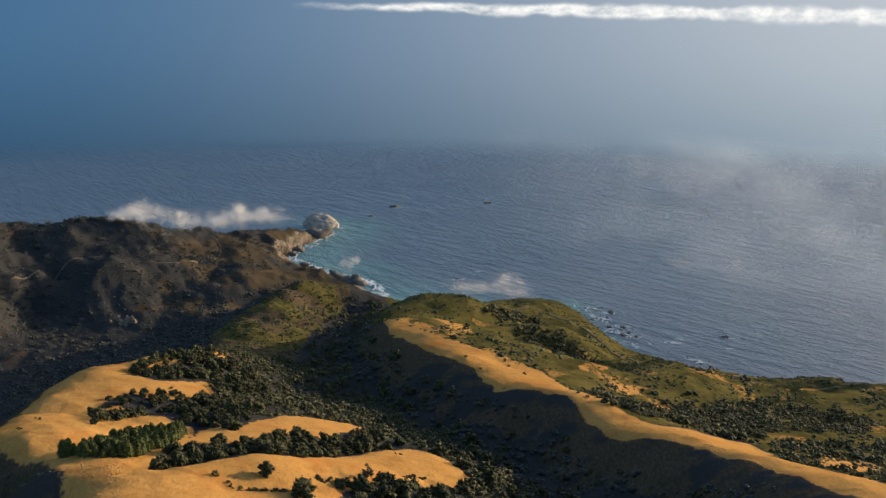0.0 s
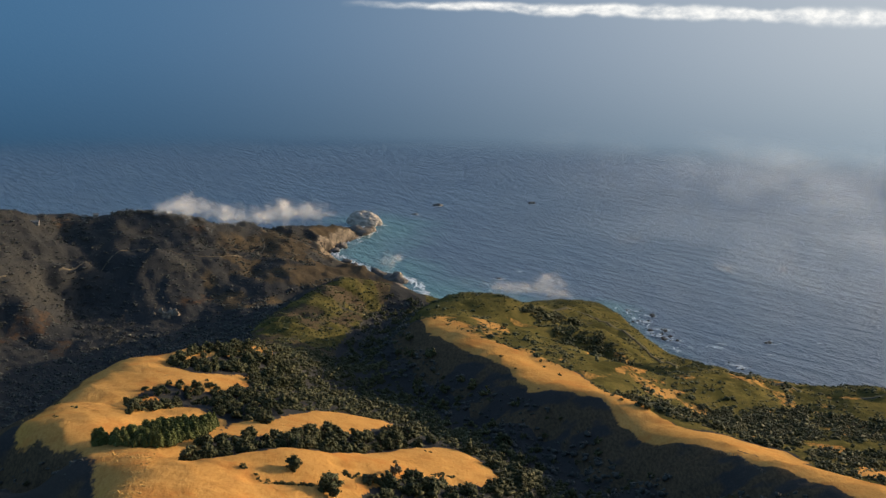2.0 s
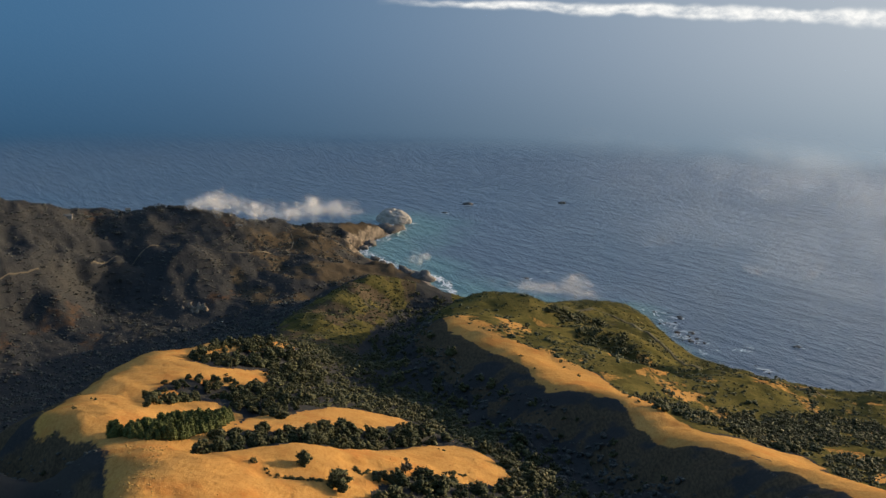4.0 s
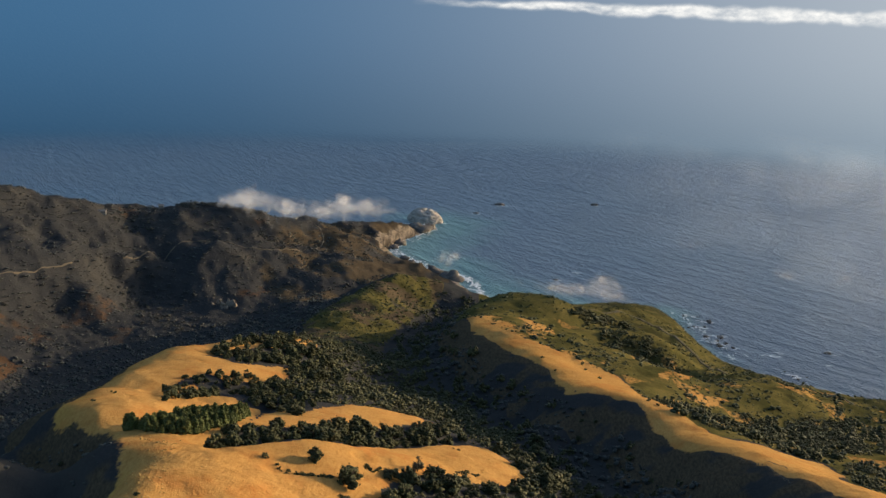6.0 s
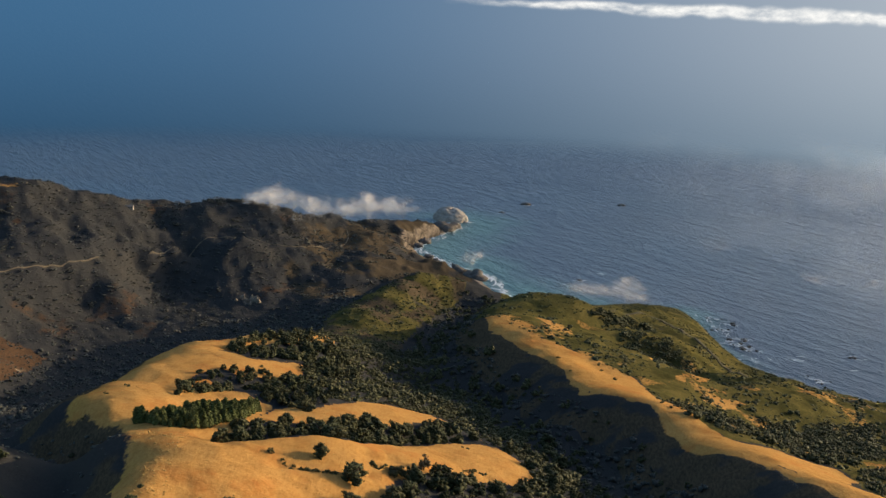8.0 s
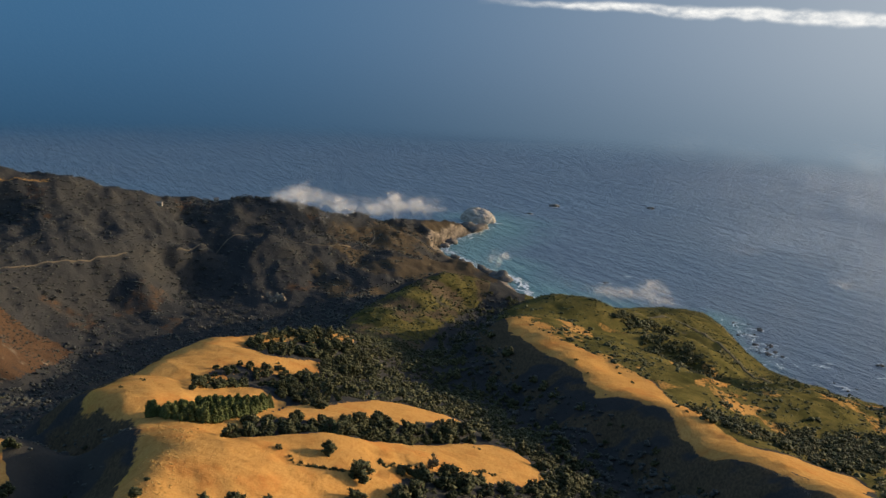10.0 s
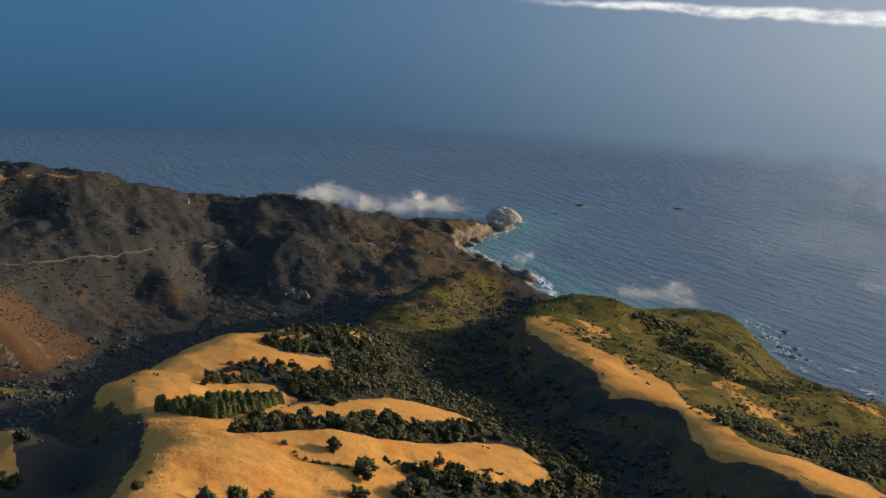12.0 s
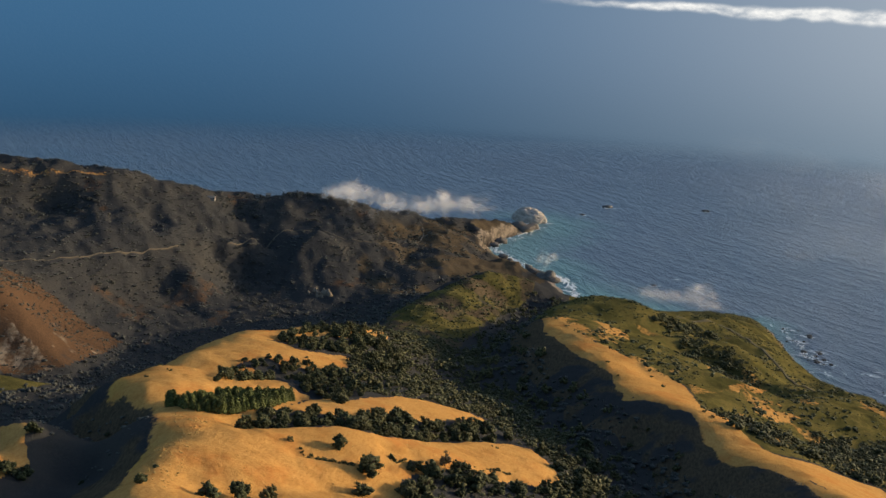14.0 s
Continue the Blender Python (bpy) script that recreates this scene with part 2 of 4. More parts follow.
knot_spots((-533, 1280, 44), (-503, 1240, 24), (-497, 1290, 34), (-535, 1222, 34), (-491, 1180, 9), (-475, 1210, 13), (-515, 1130, 27), (-503, 1090, 8), (-545, 1172, 48), (-568, 1195, 66), (-606, 1225, 76), (-654, 1250, 93), (-371, 1250, 24), (-344, 1265, 16), (-366, 1310, 36), (-304, 1345, 28), (-335, 1300, 22), (-555, 1100, 24), (-630, 1140, 80), (-756, 1173, 92), (-316, 1253, 18), (-291, 1290, 22), (-248, 1349, 30), (-579, 1047, 30), (-598, 985, 36), (-720, 1050, 84), (-850, 1050, 100), (-420, 1100, 10), (-375, 1192, 9), (-206, 1466, 8), (-296, 1503, 42), (-258, 1585, 16), (-800, 900, 110))  # far_slope
knot_spots((-620, 640, 38), (-520, 720, 26), (-470, 800, 16), (-490, 900, 8), (-480, 1000, 5), (-410, 1060, 5), (-330, 1165, 4), (-240, 1270, 3), (-150, 1375, 1))  # creek
knot_spots((-240, 420, 150), (-290, 520, 110), (-330, 620, 75), (-310, 740, 60), (-280, 850, 45), (-270, 980, 35), (-250, 1100, 25), (-200, 330, 180), (-260, 250, 190), (-420, 600, 60), (-350, 400, 120), (-500, 450, 110))  # west_flank
knot_line((-76, 1340, 0), (-20, 1310, 0), (60, 1320, 0), (120, 1345, 0), (150, 1352, 0), (168, 1340, 0), (180, 1315, 0), (190, 1275, 0), (198, 1235, 0), (206, 1195, 0), (211, 1163, 0), (217, 1135, 0), (226, 1105, 0), (255, 1072, 0), (330, 1020, 0), (400, 1000, 0), (520, 985, 0), (700, 960, 0))  # south_shore
knot_line((-88, 1385, 0), (-112, 1442, 0), (-140, 1455, 0), (-165, 1489, 0), (-197, 1528, 0), (-227, 1567, 0), (-246, 1602, 0), (-231, 1672, 0), (-208, 1745, 0))  # cove_shore
knot_line((-260, 1760, 0), (-330, 1720, 0), (-430, 1660, 0), (-560, 1620, 0), (-760, 1560, 0), (-1000, 1520, 0), (-1300, 1500, 0))  # west_shore
knot_spots((-1300, 1620, -30), (-800, 1680, -30), (-430, 1780, -30), (-240, 1860, -30), (-100, 1720, -30), (-100, 1560, -25), (-20, 1420, -25), (120, 1380, -25), (280, 1250, -25), (400, 1120, -25), (700, 1080, -30), (400, 1600, -40), (-300, 2100, -40), (0, 2000, -40))  # sea_bed
knot_line((118, 415, 160), (88, 478, 142), (72, 520, 136), (56, 560, 132), (18, 605, 126), (-5, 650, 120), (-34, 700, 114), (-56, 760, 104), (-72, 805, 95), (-80, 915, 72), (-76, 1045, 48))  # shaded flank of the main ridge
knot_spots((-8, 952, 118), (34, 935, 121), (-165, 396, 199), (-186, 414, 195), (-143, 377, 205), (-129, 352, 211), (-117, 346, 213), (-136, 355, 210), (-151, 384, 202), (-171, 398, 198), (-194, 416, 194), (-113, 322, 214))
knot_spots((98, 547, 157), (103, 529, 158), (117, 491, 170), (90, 566, 161), (140, 447, 184))
knot_line((124, 412, 177), (116, 433, 169), (104, 449, 162), (87, 470, 153), (79, 505, 145), (73, 526, 142), (66, 545, 143), (61, 557, 146), (46, 564, 143), (30, 582, 138), (17, 618, 134), (11, 648, 131), (-3, 668, 129), (-18, 689, 126), (-37, 714, 122), (-54, 750, 117), (-61, 786, 116), (-61, 825, 113), (-60, 920, 96), (-58, 1045, 60))  # just below its crest
knot_line((-72, 190, 231), (-108, 278, 213), (-116, 300, 209), (-120, 316, 202), (-116, 330, 207), (-129, 333, 204), (-147, 345, 201), (-153, 356, 198), (-161, 362, 194), (-174, 371, 189), (-193, 386, 183), (-214, 404, 179), (-219, 438, 175), (-218, 472, 170), (-226, 520, 158), (-238, 570, 145), (-232, 618, 144), (-204, 672, 137), (-188, 716, 127))  # just below the near ridge
knot_spots((-131, 327, 195), (-150, 340, 186), (-158, 368, 174), (-138, 318, 194), (-150, 295, 196), (-176, 342, 204), (-190, 350, 203), (-205, 345, 200), (-190, 310, 207), (-172, 312, 204), (-190, 388, 162), (-215, 375, 165), (-215, 410, 152), (-232, 380, 150), (-225, 340, 180))  # bowl and bank west of the near ridge
knot_line((-258, 1558, 13), (-272, 1602, 17), (-256, 1672, 16), (-232, 1738, 13))  # cliff tops of the point
knot_spots((-192, 1468, 15), (-160, 1440, 12), (205, 1085, 28), (245, 1020, 30), (320, 965, 32), (400, 950, 34), (500, 930, 40), (168, 1295, 14), (178, 1250, 18), (188, 1190, 20), (197, 1130, 25), (186, 935, 66))
knot_spots((92, 985, 80), (104, 870, 98), (125, 850, 92), (118, 930, 97), (98, 905, 104), (150, 900, 92), (172, 985, 66))  # knolls and hollows of the groves
knot_spots((0, -300, 300), (400, -200, 280), (-500, -100, 200), (0, -1500, 420), (1500, -500, 350), (-1500, -300, 260), (0, -3000, 500), (1200, 400, 200), (1600, 900, 80))
KNOTS = np.array(KNOTS)
SOFT = 9.0


def reach(dx, dy):
    return np.sqrt(dx * dx + dy * dy + SOFT * SOFT)


def solve_land():
    x, y, z = KNOTS.T
    n = len(x)
    m = np.zeros((n + 1, n + 1))
    m[:n, :n] = reach(x[:, None] - x, y[:, None] - y) - np.eye(n) * 2.0
    m[:n, n] = m[n, :n] = 1.0
    return np.linalg.solve(m, np.append(z, 0.0))


LAND = solve_land()
RNG = np.random.default_rng(7)
LATTICE = RNG.random((256, 256))


def value_noise(x, y):
    i, j = np.floor(x).astype(int), np.floor(y).astype(int)
    u, v = x - i, y - j
    u, v = u * u * (3 - 2 * u), v * v * (3 - 2 * v)
    a, b = LATTICE[i % 256, j % 256], LATTICE[(i + 1) % 256, j % 256]
    c, d = LATTICE[i % 256, (j + 1) % 256], LATTICE[(i + 1) % 256, (j + 1) % 256]
    return (a * (1 - u) + b * u) * (1 - v) + (c * (1 - u) + d * u) * v


def fbm(x, y, size, octaves=4, ridged=False):
    total, amp, norm = 0.0, 1.0, 0.0
    for k in range(octaves):
        n = value_noise(x / size + 17.3 * k, y / size + 5.1 * k)
        total = total + amp * ((1 - np.abs(2 * n - 1)) if ridged else n)
        norm, amp, size = norm + amp, amp * 0.5, size * 0.5
    return total / norm


def inside(x, y, poly):
    """1 inside a closed outline on the plan, 0 outside."""
    hit = np.zeros(np.shape(x), bool)
    for (x0, y0), (x1, y1) in zip(poly, poly[1:] + poly[:1]):
        if y0 != y1:
            hit ^= ((y0 > y) != (y1 > y)) & (x < (x1 - x0) * (y - y0) / (y1 - y0) + x0)
    return hit


def to_line(x, y, line):
    """The distance to a line on the plan."""
    best = np.full(np.shape(x), 1e9)
    for (x0, y0), (x1, y1) in zip(line, line[1:]):
        dx, dy = x1 - x0, y1 - y0
        k = np.clip(((x - x0) * dx + (y - y0) * dy) / (dx * dx + dy * dy), 0, 1)
        best = np.minimum(best, np.hypot(x - x0 - k * dx, y - y0 - k * dy))
    return best


COVE_CLIFFS = [(-140, 1455), (-165, 1489), (-197, 1528), (-227, 1567), (-246, 1602), (-231, 1672), (-208, 1745)]
GULLIES = (
    ([(-186, 488), (-155, 502), (-125, 530), (-95, 545)], 4.0, 11.0),
    ([(-142, 395), (-125, 440), (-106, 490)], 5.0, 13.0),
    ([(-97, 372), (-80, 402), (-55, 432), (-35, 465), (-12, 512)], 4.5, 10.0),
    ([(-175, 600), (-150, 625), (-120, 640)], 4.0, 14.0),
    ([(-66, 358), (-56, 365), (-46, 370), (-36, 378)], 1.6, 4.0),
    ([(-40, 396), (-28, 402), (-10, 412), (10, 432)], 1.6, 4.0),
    ([(45, 885), (75, 915), (105, 945)], 8.0, 18.0),
    ([(85, 850), (115, 850), (140, 820), (150, 780)], 10.0, 20.0),
    ([(115, 610), (150, 640), (200, 700), (260, 760), (330, 860)], 5.0, 25.0),
    ([(200, 1000), (180, 940), (150, 860)], 6.0, 22.0),
    ([(-172, 1010), (-146, 1080), (-130, 1135), (-118, 1178)], 3.5, 14.0),
    ([(-75, 300), (-45, 345), (-20, 372), (10, 395)], 3.0, 9.0),
)


def ground_height(x, y):
    x, y = np.asarray(x, float), np.asarray(y, float)
    h = np.full(x.shape, LAND[-1])
    for (kx, ky, _), w in zip(KNOTS, LAND):
        h += w * reach(x - kx, y - ky)
    land = np.clip(h / 25.0, 0, 1)
    far = np.clip((y - 650) / 350, 0, 1) * np.clip((-x + 60) / 200, 0.25, 1)
    spur = np.clip((-x - 180) / 120, 0, 1) * np.clip((y - 1000) / 150, 0, 1)
    calm = np.clip(to_line(x, y, ROAD_FAR) / 45, 0.1, 1)
    h = h + calm * land * far * (1 - 0.6 * spur) * (fbm(x, y, 110, 4, True) - 0.62) * 12
    h = h + calm * land * spur * ((fbm(x + 0.5 * y, y * 0.8 - 0.2 * x, 120, 5, True) - 0.62) * 27 + (fbm(x, y + 30, 38, 3, True) - 0.6) * 8)
    east = np.clip((x - 40) / 60, 0, 1) * np.clip((y - 680) / 120, 0, 1)
    h = h + land * east * (fbm(x - 60, y, 70, 4, True) - 0.62) * 12
    h = h + land * east * (fbm(x, y + 44, 34, 3, True) - 0.6) * 7
    h = h + land * (fbm(x + 300, y, 45, 4) - 0.5) * (2.8 + 2.0 * far)
    h = h + (1 - far) * land * (fbm(x * 0.6 + y * 0.4, y - x * 0.3, 9, 3, True) - 0.6) * 1.3
    h = h + np.clip((h + 2) / 8, 0, 1) * (fbm(x, y + 90, 11, 3) - 0.5) * (0.8 + 5.6 * far)
    coast = np.clip(1.4 - to_line(x, y, COVE_CLIFFS) / 55, 0, 1)
    step = np.clip((h - 1.0) / 14.0, 0, 1)
    h = h + coast * np.where(h < 1.0, 0.0, 1.5 * (step * step * (3 - 2 * step)) + ((fbm(x, y, 26, 5, True) - 0.55) * 12 + (fbm(x - 0.6 * y, 0.5 * y, 11, 3, True) - 0.6) * 6) * np.clip(h / 6, 0, 1))
    for line, deep, wide in GULLIES:
        h = h - deep * np.exp(-(to_line(x, y, line) / wide) ** 2)
    return h


# ---- land cover on the plan ----
TONGUE_A = [(-222, 584), (-212, 625), (-186, 665), (-172, 722), (-160, 715), (-168, 676), (-181, 627), (-186, 603), (-200, 582)]
TONGUE_B = [(-207, 560), (-188, 574), (-169, 582), (-151, 573), (-138, 600), (-128, 603), (-120, 570), (-131, 543), (-147, 531), (-159, 532), (-171, 509), (-192, 503), (-202, 530)]
TONGUE_C = [(-172, 414), (-189, 468), (-197, 505), (-185, 497), (-173, 463), (-154, 474), (-135, 497), (-127, 494), (-131, 477), (-144, 443), (-142, 418), (-138, 404), (-143, 399), (-158, 405)]
TONGUE_D = [(-95, 409), (-103, 467), (-98, 488), (-85, 468), (-78, 508), (-64, 552), (-46, 562), (-30, 570), (-20, 551), (-35, 512), (-44, 477), (-58, 471), (-71, 434), (-84, 422)]
TONGUE_E = [(-115, 312), (-110, 320), (-98, 326), (-110, 350), (-125, 370), (-134, 384), (-134, 392), (-113, 385), (-95, 397), (-95, 364), (-84, 376), (-62, 399), (-44, 408), (-32, 456), (-13, 480), (4, 512), (12, 503), (29, 462), (22, 437), (-5, 423), (-17, 400), (-25, 378), (-20, 340), (-20, 150), (-70, 150), (-98, 284)]
LEFT_BANK = [(-200, 240), (-225, 345), (-182, 348), (-168, 330), (-165, 290), (-170, 240)]
RIDGE = [(-42, 859), (-25, 835), (-6, 796), (2, 755), (22, 745), (39, 719), (64, 712), (84, 690), (92, 636), (104, 592), (120, 558), (132, 532), (160, 545), (187, 540), (192, 515), (170, 450), (190, 400), (210, 250), (180, 250), (172, 350), (152, 426), (147, 456), (133, 478), (120, 491), (111, 517), (104, 540), (98, 558), (90, 577), (74, 592), (60, 602), (47, 630), (40, 665), (24, 692), (9, 713), (-8, 738), (-20, 768), (-30, 792), (-38, 858)]
PATCH_A = [(114, 629), (122, 674), (131, 700), (148, 711), (165, 711), (137, 674)]
PATCH_E = [(92, 569), (100, 582), (114, 629), (116, 600), (109, 569), (96, 560)]
PATCH_B = [(106, 708), (121, 740), (154, 826), (165, 806), (141, 735), (112, 708)]
PATCH_C = [(215, 505), (232, 545), (262, 560), (262, 530), (235, 500)]
PATCH_D = [(180, 440), (200, 480), (225, 470), (215, 430)]
STAND_FLOOR = [(-150, 396), (-158, 430), (-168, 478), (-178, 506), (-160, 512), (-143, 505), (-125, 492), (-112, 488), (-97, 425), (-97, 398), (-112, 376), (-130, 380)]
RIDGE_TOP = [(-38, 855), (-14, 845), (16, 852), (39, 799), (28, 753), (3, 745), (-25, 765)]
# Shaded flanks beyond the two crests, painted in darker cover.
WEST_SHADE = [(-90, 270), (-104, 318), (-114, 346), (-124, 364), (-140, 385), (-158, 398), (-178, 416), (-182, 440), (-188, 470), (-200, 520), (-212, 566), (-206, 612), (-184, 663), (-215, 690), (-245, 620), (-255, 560), (-240, 500), (-225, 440), (-215, 405), (-190, 385), (-165, 372), (-152, 350), (-140, 325), (-135, 300), (-125, 270)]
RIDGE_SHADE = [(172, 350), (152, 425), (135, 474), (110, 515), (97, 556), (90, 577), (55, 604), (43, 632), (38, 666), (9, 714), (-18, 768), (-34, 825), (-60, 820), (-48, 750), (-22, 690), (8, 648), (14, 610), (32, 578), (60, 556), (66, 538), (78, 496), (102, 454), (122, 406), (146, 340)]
NEAR_TOP = [(-93, 284), (-104, 318), (-114, 346), (-124, 364), (-140, 384), (-158, 397), (-178, 415), (-184, 440), (-191, 470), (-206, 520), (-218, 566), (-212, 612), (-188, 663), (-171, 709), (-160, 700), (-176, 640), (-180, 600), (-175, 540), (-160, 480), (-140, 420), (-110, 380), (-90, 340), (-80, 290)]
GOLD_AREAS = (NEAR_TOP, STAND_FLOOR, TONGUE_A, TONGUE_B, TONGUE_C, TONGUE_D, TONGUE_E, LEFT_BANK, RIDGE, RIDGE_TOP, PATCH_A, PATCH_B, PATCH_C, PATCH_D, PATCH_E)
EAST_SIDE = [(-60, 880), (-45, 1110), (-70, 1290), (60, 1310), (190, 1310), (215, 1200), (240, 1100), (420, 990), (700, 950), (700, 420), (420, 380), (290, 370), (210, 420), (192, 500), (190, 560), (130, 540), (95, 590), (88, 690), (40, 720), (0, 770)]
SADDLE = [(-180, 740), (-200, 900), (-225, 1000), (-215, 1100), (-160, 1180), (-140, 1300), (-110, 1290), (-100, 1180), (-120, 1060), (-125, 950), (-120, 850), (-130, 760)]
LOW_MEADOW = [(-540, 720), (-500, 775), (-462, 800), (-440, 770), (-434, 700), (-452, 665), (-500, 640)]
BROWN_SPUR = [(-760, 760), (-680, 930), (-640, 968), (-592, 962), (-554, 950), (-506, 948), (-500, 890), (-494, 826), (-512, 800), (-560, 770), (-650, 720)]
FAR_CREST = [(-1000, 1112), (-830, 1162), (-760, 1214), (-715, 1244)]
SPUR_FACE = [(-620, 815), (-570, 832), (-533, 826), (-498, 818), (-515, 795), (-560, 788), (-620, 780)]
UPPER_WOOD = [(-900, 1080), (-850, 1145), (-760, 1195), (-700, 1212), (-690, 1180), (-740, 1120), (-820, 1060)]
GROVE_TOP = [(47, 915), (59, 948), (92, 1015), (114, 1000), (102, 963), (66, 918)]
GROVE_MID = [(72, 825), (80, 885), (103, 892), (122, 896), (119, 862), (96, 815)]
GROVE_LOW = [(104, 775), (112, 866), (135, 882), (146, 868), (132, 790), (112, 770)]
EAST_WOOD = [(98, 600), (112, 560), (160, 556), (195, 545), (215, 600), (300, 640), (330, 720), (260, 740), (180, 700), (130, 650)]
EAST_LOW = [(192, 470), (196, 520), (215, 575), (300, 610), (400, 640), (420, 520), (360, 420), (290, 370), (225, 400)]
TREES_A = [(-184, 606), (-180, 628), (-165, 700), (-122, 690), (-97, 616), (-119, 578), (-128, 608), (-140, 606), (-154, 578), (-168, 586)]
TREES_B = [(-160, 470), (-150, 450), (-143, 480), (-140, 515), (-118, 500), (-108, 497), (-95, 560), (-118, 558), (-133, 532), (-146, 527), (-158, 519), (-166, 505)]
REDWOODS = [(-139, 385), (-119, 373), (-108, 380), (-99, 407), (-106, 450), (-118, 462), (-124, 450), (-122, 412), (-128, 394), (-136, 391)]
FILL_NORTH = [(-167, 519), (-159, 519), (-141, 525), (-129, 538), (-118, 558), (-131, 553), (-147, 540), (-160, 532)]
FILL_SOUTH = [(-124, 493), (-114, 491), (-95, 480), (-84, 490), (-86, 508), (-109, 508), (-121, 505)]
TREES_D = [(-94, 366), (-96, 402), (-89, 414), (-70, 430), (-56, 468), (-41, 476), (-23, 530), (-12, 499), (-33, 458), (-43, 410), (-58, 401), (-70, 393), (-84, 379)]
VALLEY_WOOD = [(-160, 720), (-120, 575), (-95, 500), (-80, 512), (-64, 555), (-30, 572), (-8, 520), (6, 515), (31, 462), (24, 436), (0, 420), (-18, 396), (-20, 330), (60, 330), (70, 440), (45, 520), (20, 580), (-20, 650), (-50, 720), (-75, 800), (-100, 860), (-135, 850)]
ROAD_FAR = [(-682, 977), (-657, 1003), (-641, 1034), (-625, 1068), (-607, 1090), (-578, 1136), (-562, 1168), (-550, 1208), (-529, 1240), (-506, 1276), (-486, 1318), (-471, 1333), (-440, 1340), (-403, 1338), (-372, 1346), (-340, 1374), (-321, 1410), (-313, 1447), (-318, 1478), (-330, 1510), (-345, 1530)]
HIGHWAY = [(70, 1030), (99, 1058), (116, 1082), (133, 1066), (149, 1023), (159, 965), (172, 940), (190, 915), (215, 900), (262, 880), (330, 880), (420, 850)]


NEAR_CREST = [(-182, 414), (-198, 466), (-214, 568), (-208, 625), (-182, 663), (-170, 715)]


def cover(x, y, h):
    """How far each kind of ground shows at a place: gold, green, soil, rock, sand, moist, and sage, which also darkens
    the shaded flanks.
    """
    wob_x, wob_y = (fbm(x, y, 16, 3) - 0.5) * 9, (fbm(x + 99, y, 16, 3) - 0.5) * 9
    px, py = x + wob_x, y + wob_y
    gold = np.zeros(x.shape)
    for area in GOLD_AREAS:
        dry = np.clip(1.7 * fbm(x, y, 26, 4) - 0.2, 0, 1) if area in (PATCH_A, PATCH_B, PATCH_C, PATCH_D, RIDGE_TOP) else 1.0
        gold = np.maximum(gold, inside(px, py, area) * dry * (0.62 if area is PATCH_B else 0.8 if area is PATCH_A else 1.0))
    # Gold stops just past the crests; the shaded flanks beyond stay darker.
    gold = np.maximum(gold, np.clip((6 - to_line(px, py, RIDGE_SHADE[:12])) / 6, 0, 1))
    gold = np.maximum(gold, np.clip((14 - to_line(px, py, WEST_SHADE[:13])) / 12, 0, 1))
    # The shade of both flanks is painted in here as darker cover.
    sage = np.maximum(inside(px, py, WEST_SHADE), inside(px, py, RIDGE_SHADE)) * np.clip(3.2 * fbm(x + 21, y, 26, 4) - 0.9, 0, 1)
    gold = np.maximum(gold, np.clip((17 - to_line(px - 18, py, NEAR_CREST)) / 3, 0, 1))
    green = np.maximum(inside(px, py, EAST_SIDE), np.maximum(inside(px, py, SADDLE) * np.clip(0.25 + 1.1 * fbm(x, y + 7, 28, 4), 0, 1), inside(px, py, LOW_MEADOW))) * 1.0
    green = green * np.clip(1.5 - 1.15 * fbm(x, y, 42, 4), 0, 1)
    gold = np.maximum(gold, inside(px, py, EAST_SIDE) * np.clip((fbm(x + 40, y + 10, 30, 4) - 0.6) * 6, 0, 0.5) * (y < 900))
    soil = inside(px, py, BROWN_SPUR) * 1.0 * np.clip(0.35 + fbm(x, y, 30, 4), 0, 1) + 0.5 * np.clip((fbm(x, y, 45, 3) - 0.62) * 8, 0, 1) * (x < -260) * (y > 950)
    shore = to_line(x, y, [(-76, 1340), (-112, 1442), (-165, 1489), (-227, 1567), (-246, 1602), (-231, 1672), (-208, 1745)])
    south = to_line(x, y, [(-20, 1310), (140, 1320), (186, 1310), (214, 1205), (228, 1130), (265, 1060), (330, 1015), (520, 985), (700, 960)])
    rock = np.clip(1.2 - shore / 26, 0, 1) * (y > 1420) + np.clip(1.2 - south / 22, 0, 1)
    rock = np.maximum(rock, 0.9 * np.exp(-(((x + 375) / 15) ** 2 + ((y - 1197) / 10) ** 2)))
    rock = np.maximum(rock, 0.45 * inside(px, py, BROWN_SPUR) * np.clip((fbm(x, y, 24, 4) - 0.5) * 4, 0, 1))
    # On the coastal spurs and the saddle it is plain brown scrub.
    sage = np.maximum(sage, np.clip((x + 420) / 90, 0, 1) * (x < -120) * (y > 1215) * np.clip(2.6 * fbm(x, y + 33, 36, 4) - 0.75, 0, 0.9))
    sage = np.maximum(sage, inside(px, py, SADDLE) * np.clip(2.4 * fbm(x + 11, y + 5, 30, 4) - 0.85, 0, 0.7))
    gold = np.maximum(gold, np.clip((9 - to_line(px, py, FAR_CREST)) / 8, 0, 0.5))
    rock = np.maximum(rock, 0.5 * inside(px, py, SPUR_FACE))
    sand = np.clip((4.0 - h) / 3, 0, 1) * (to_line(x, y, [(-76, 1345), (-100, 1410), (-112, 1442)]) < 26)
    moist = 0.7 * np.clip((fbm(x, y + 50, 70, 3) - 0.5) * 5, 0, 1) * (x < -110)
    return gold, green, soil, np.clip(rock, 0, 1), sand, moist, sage


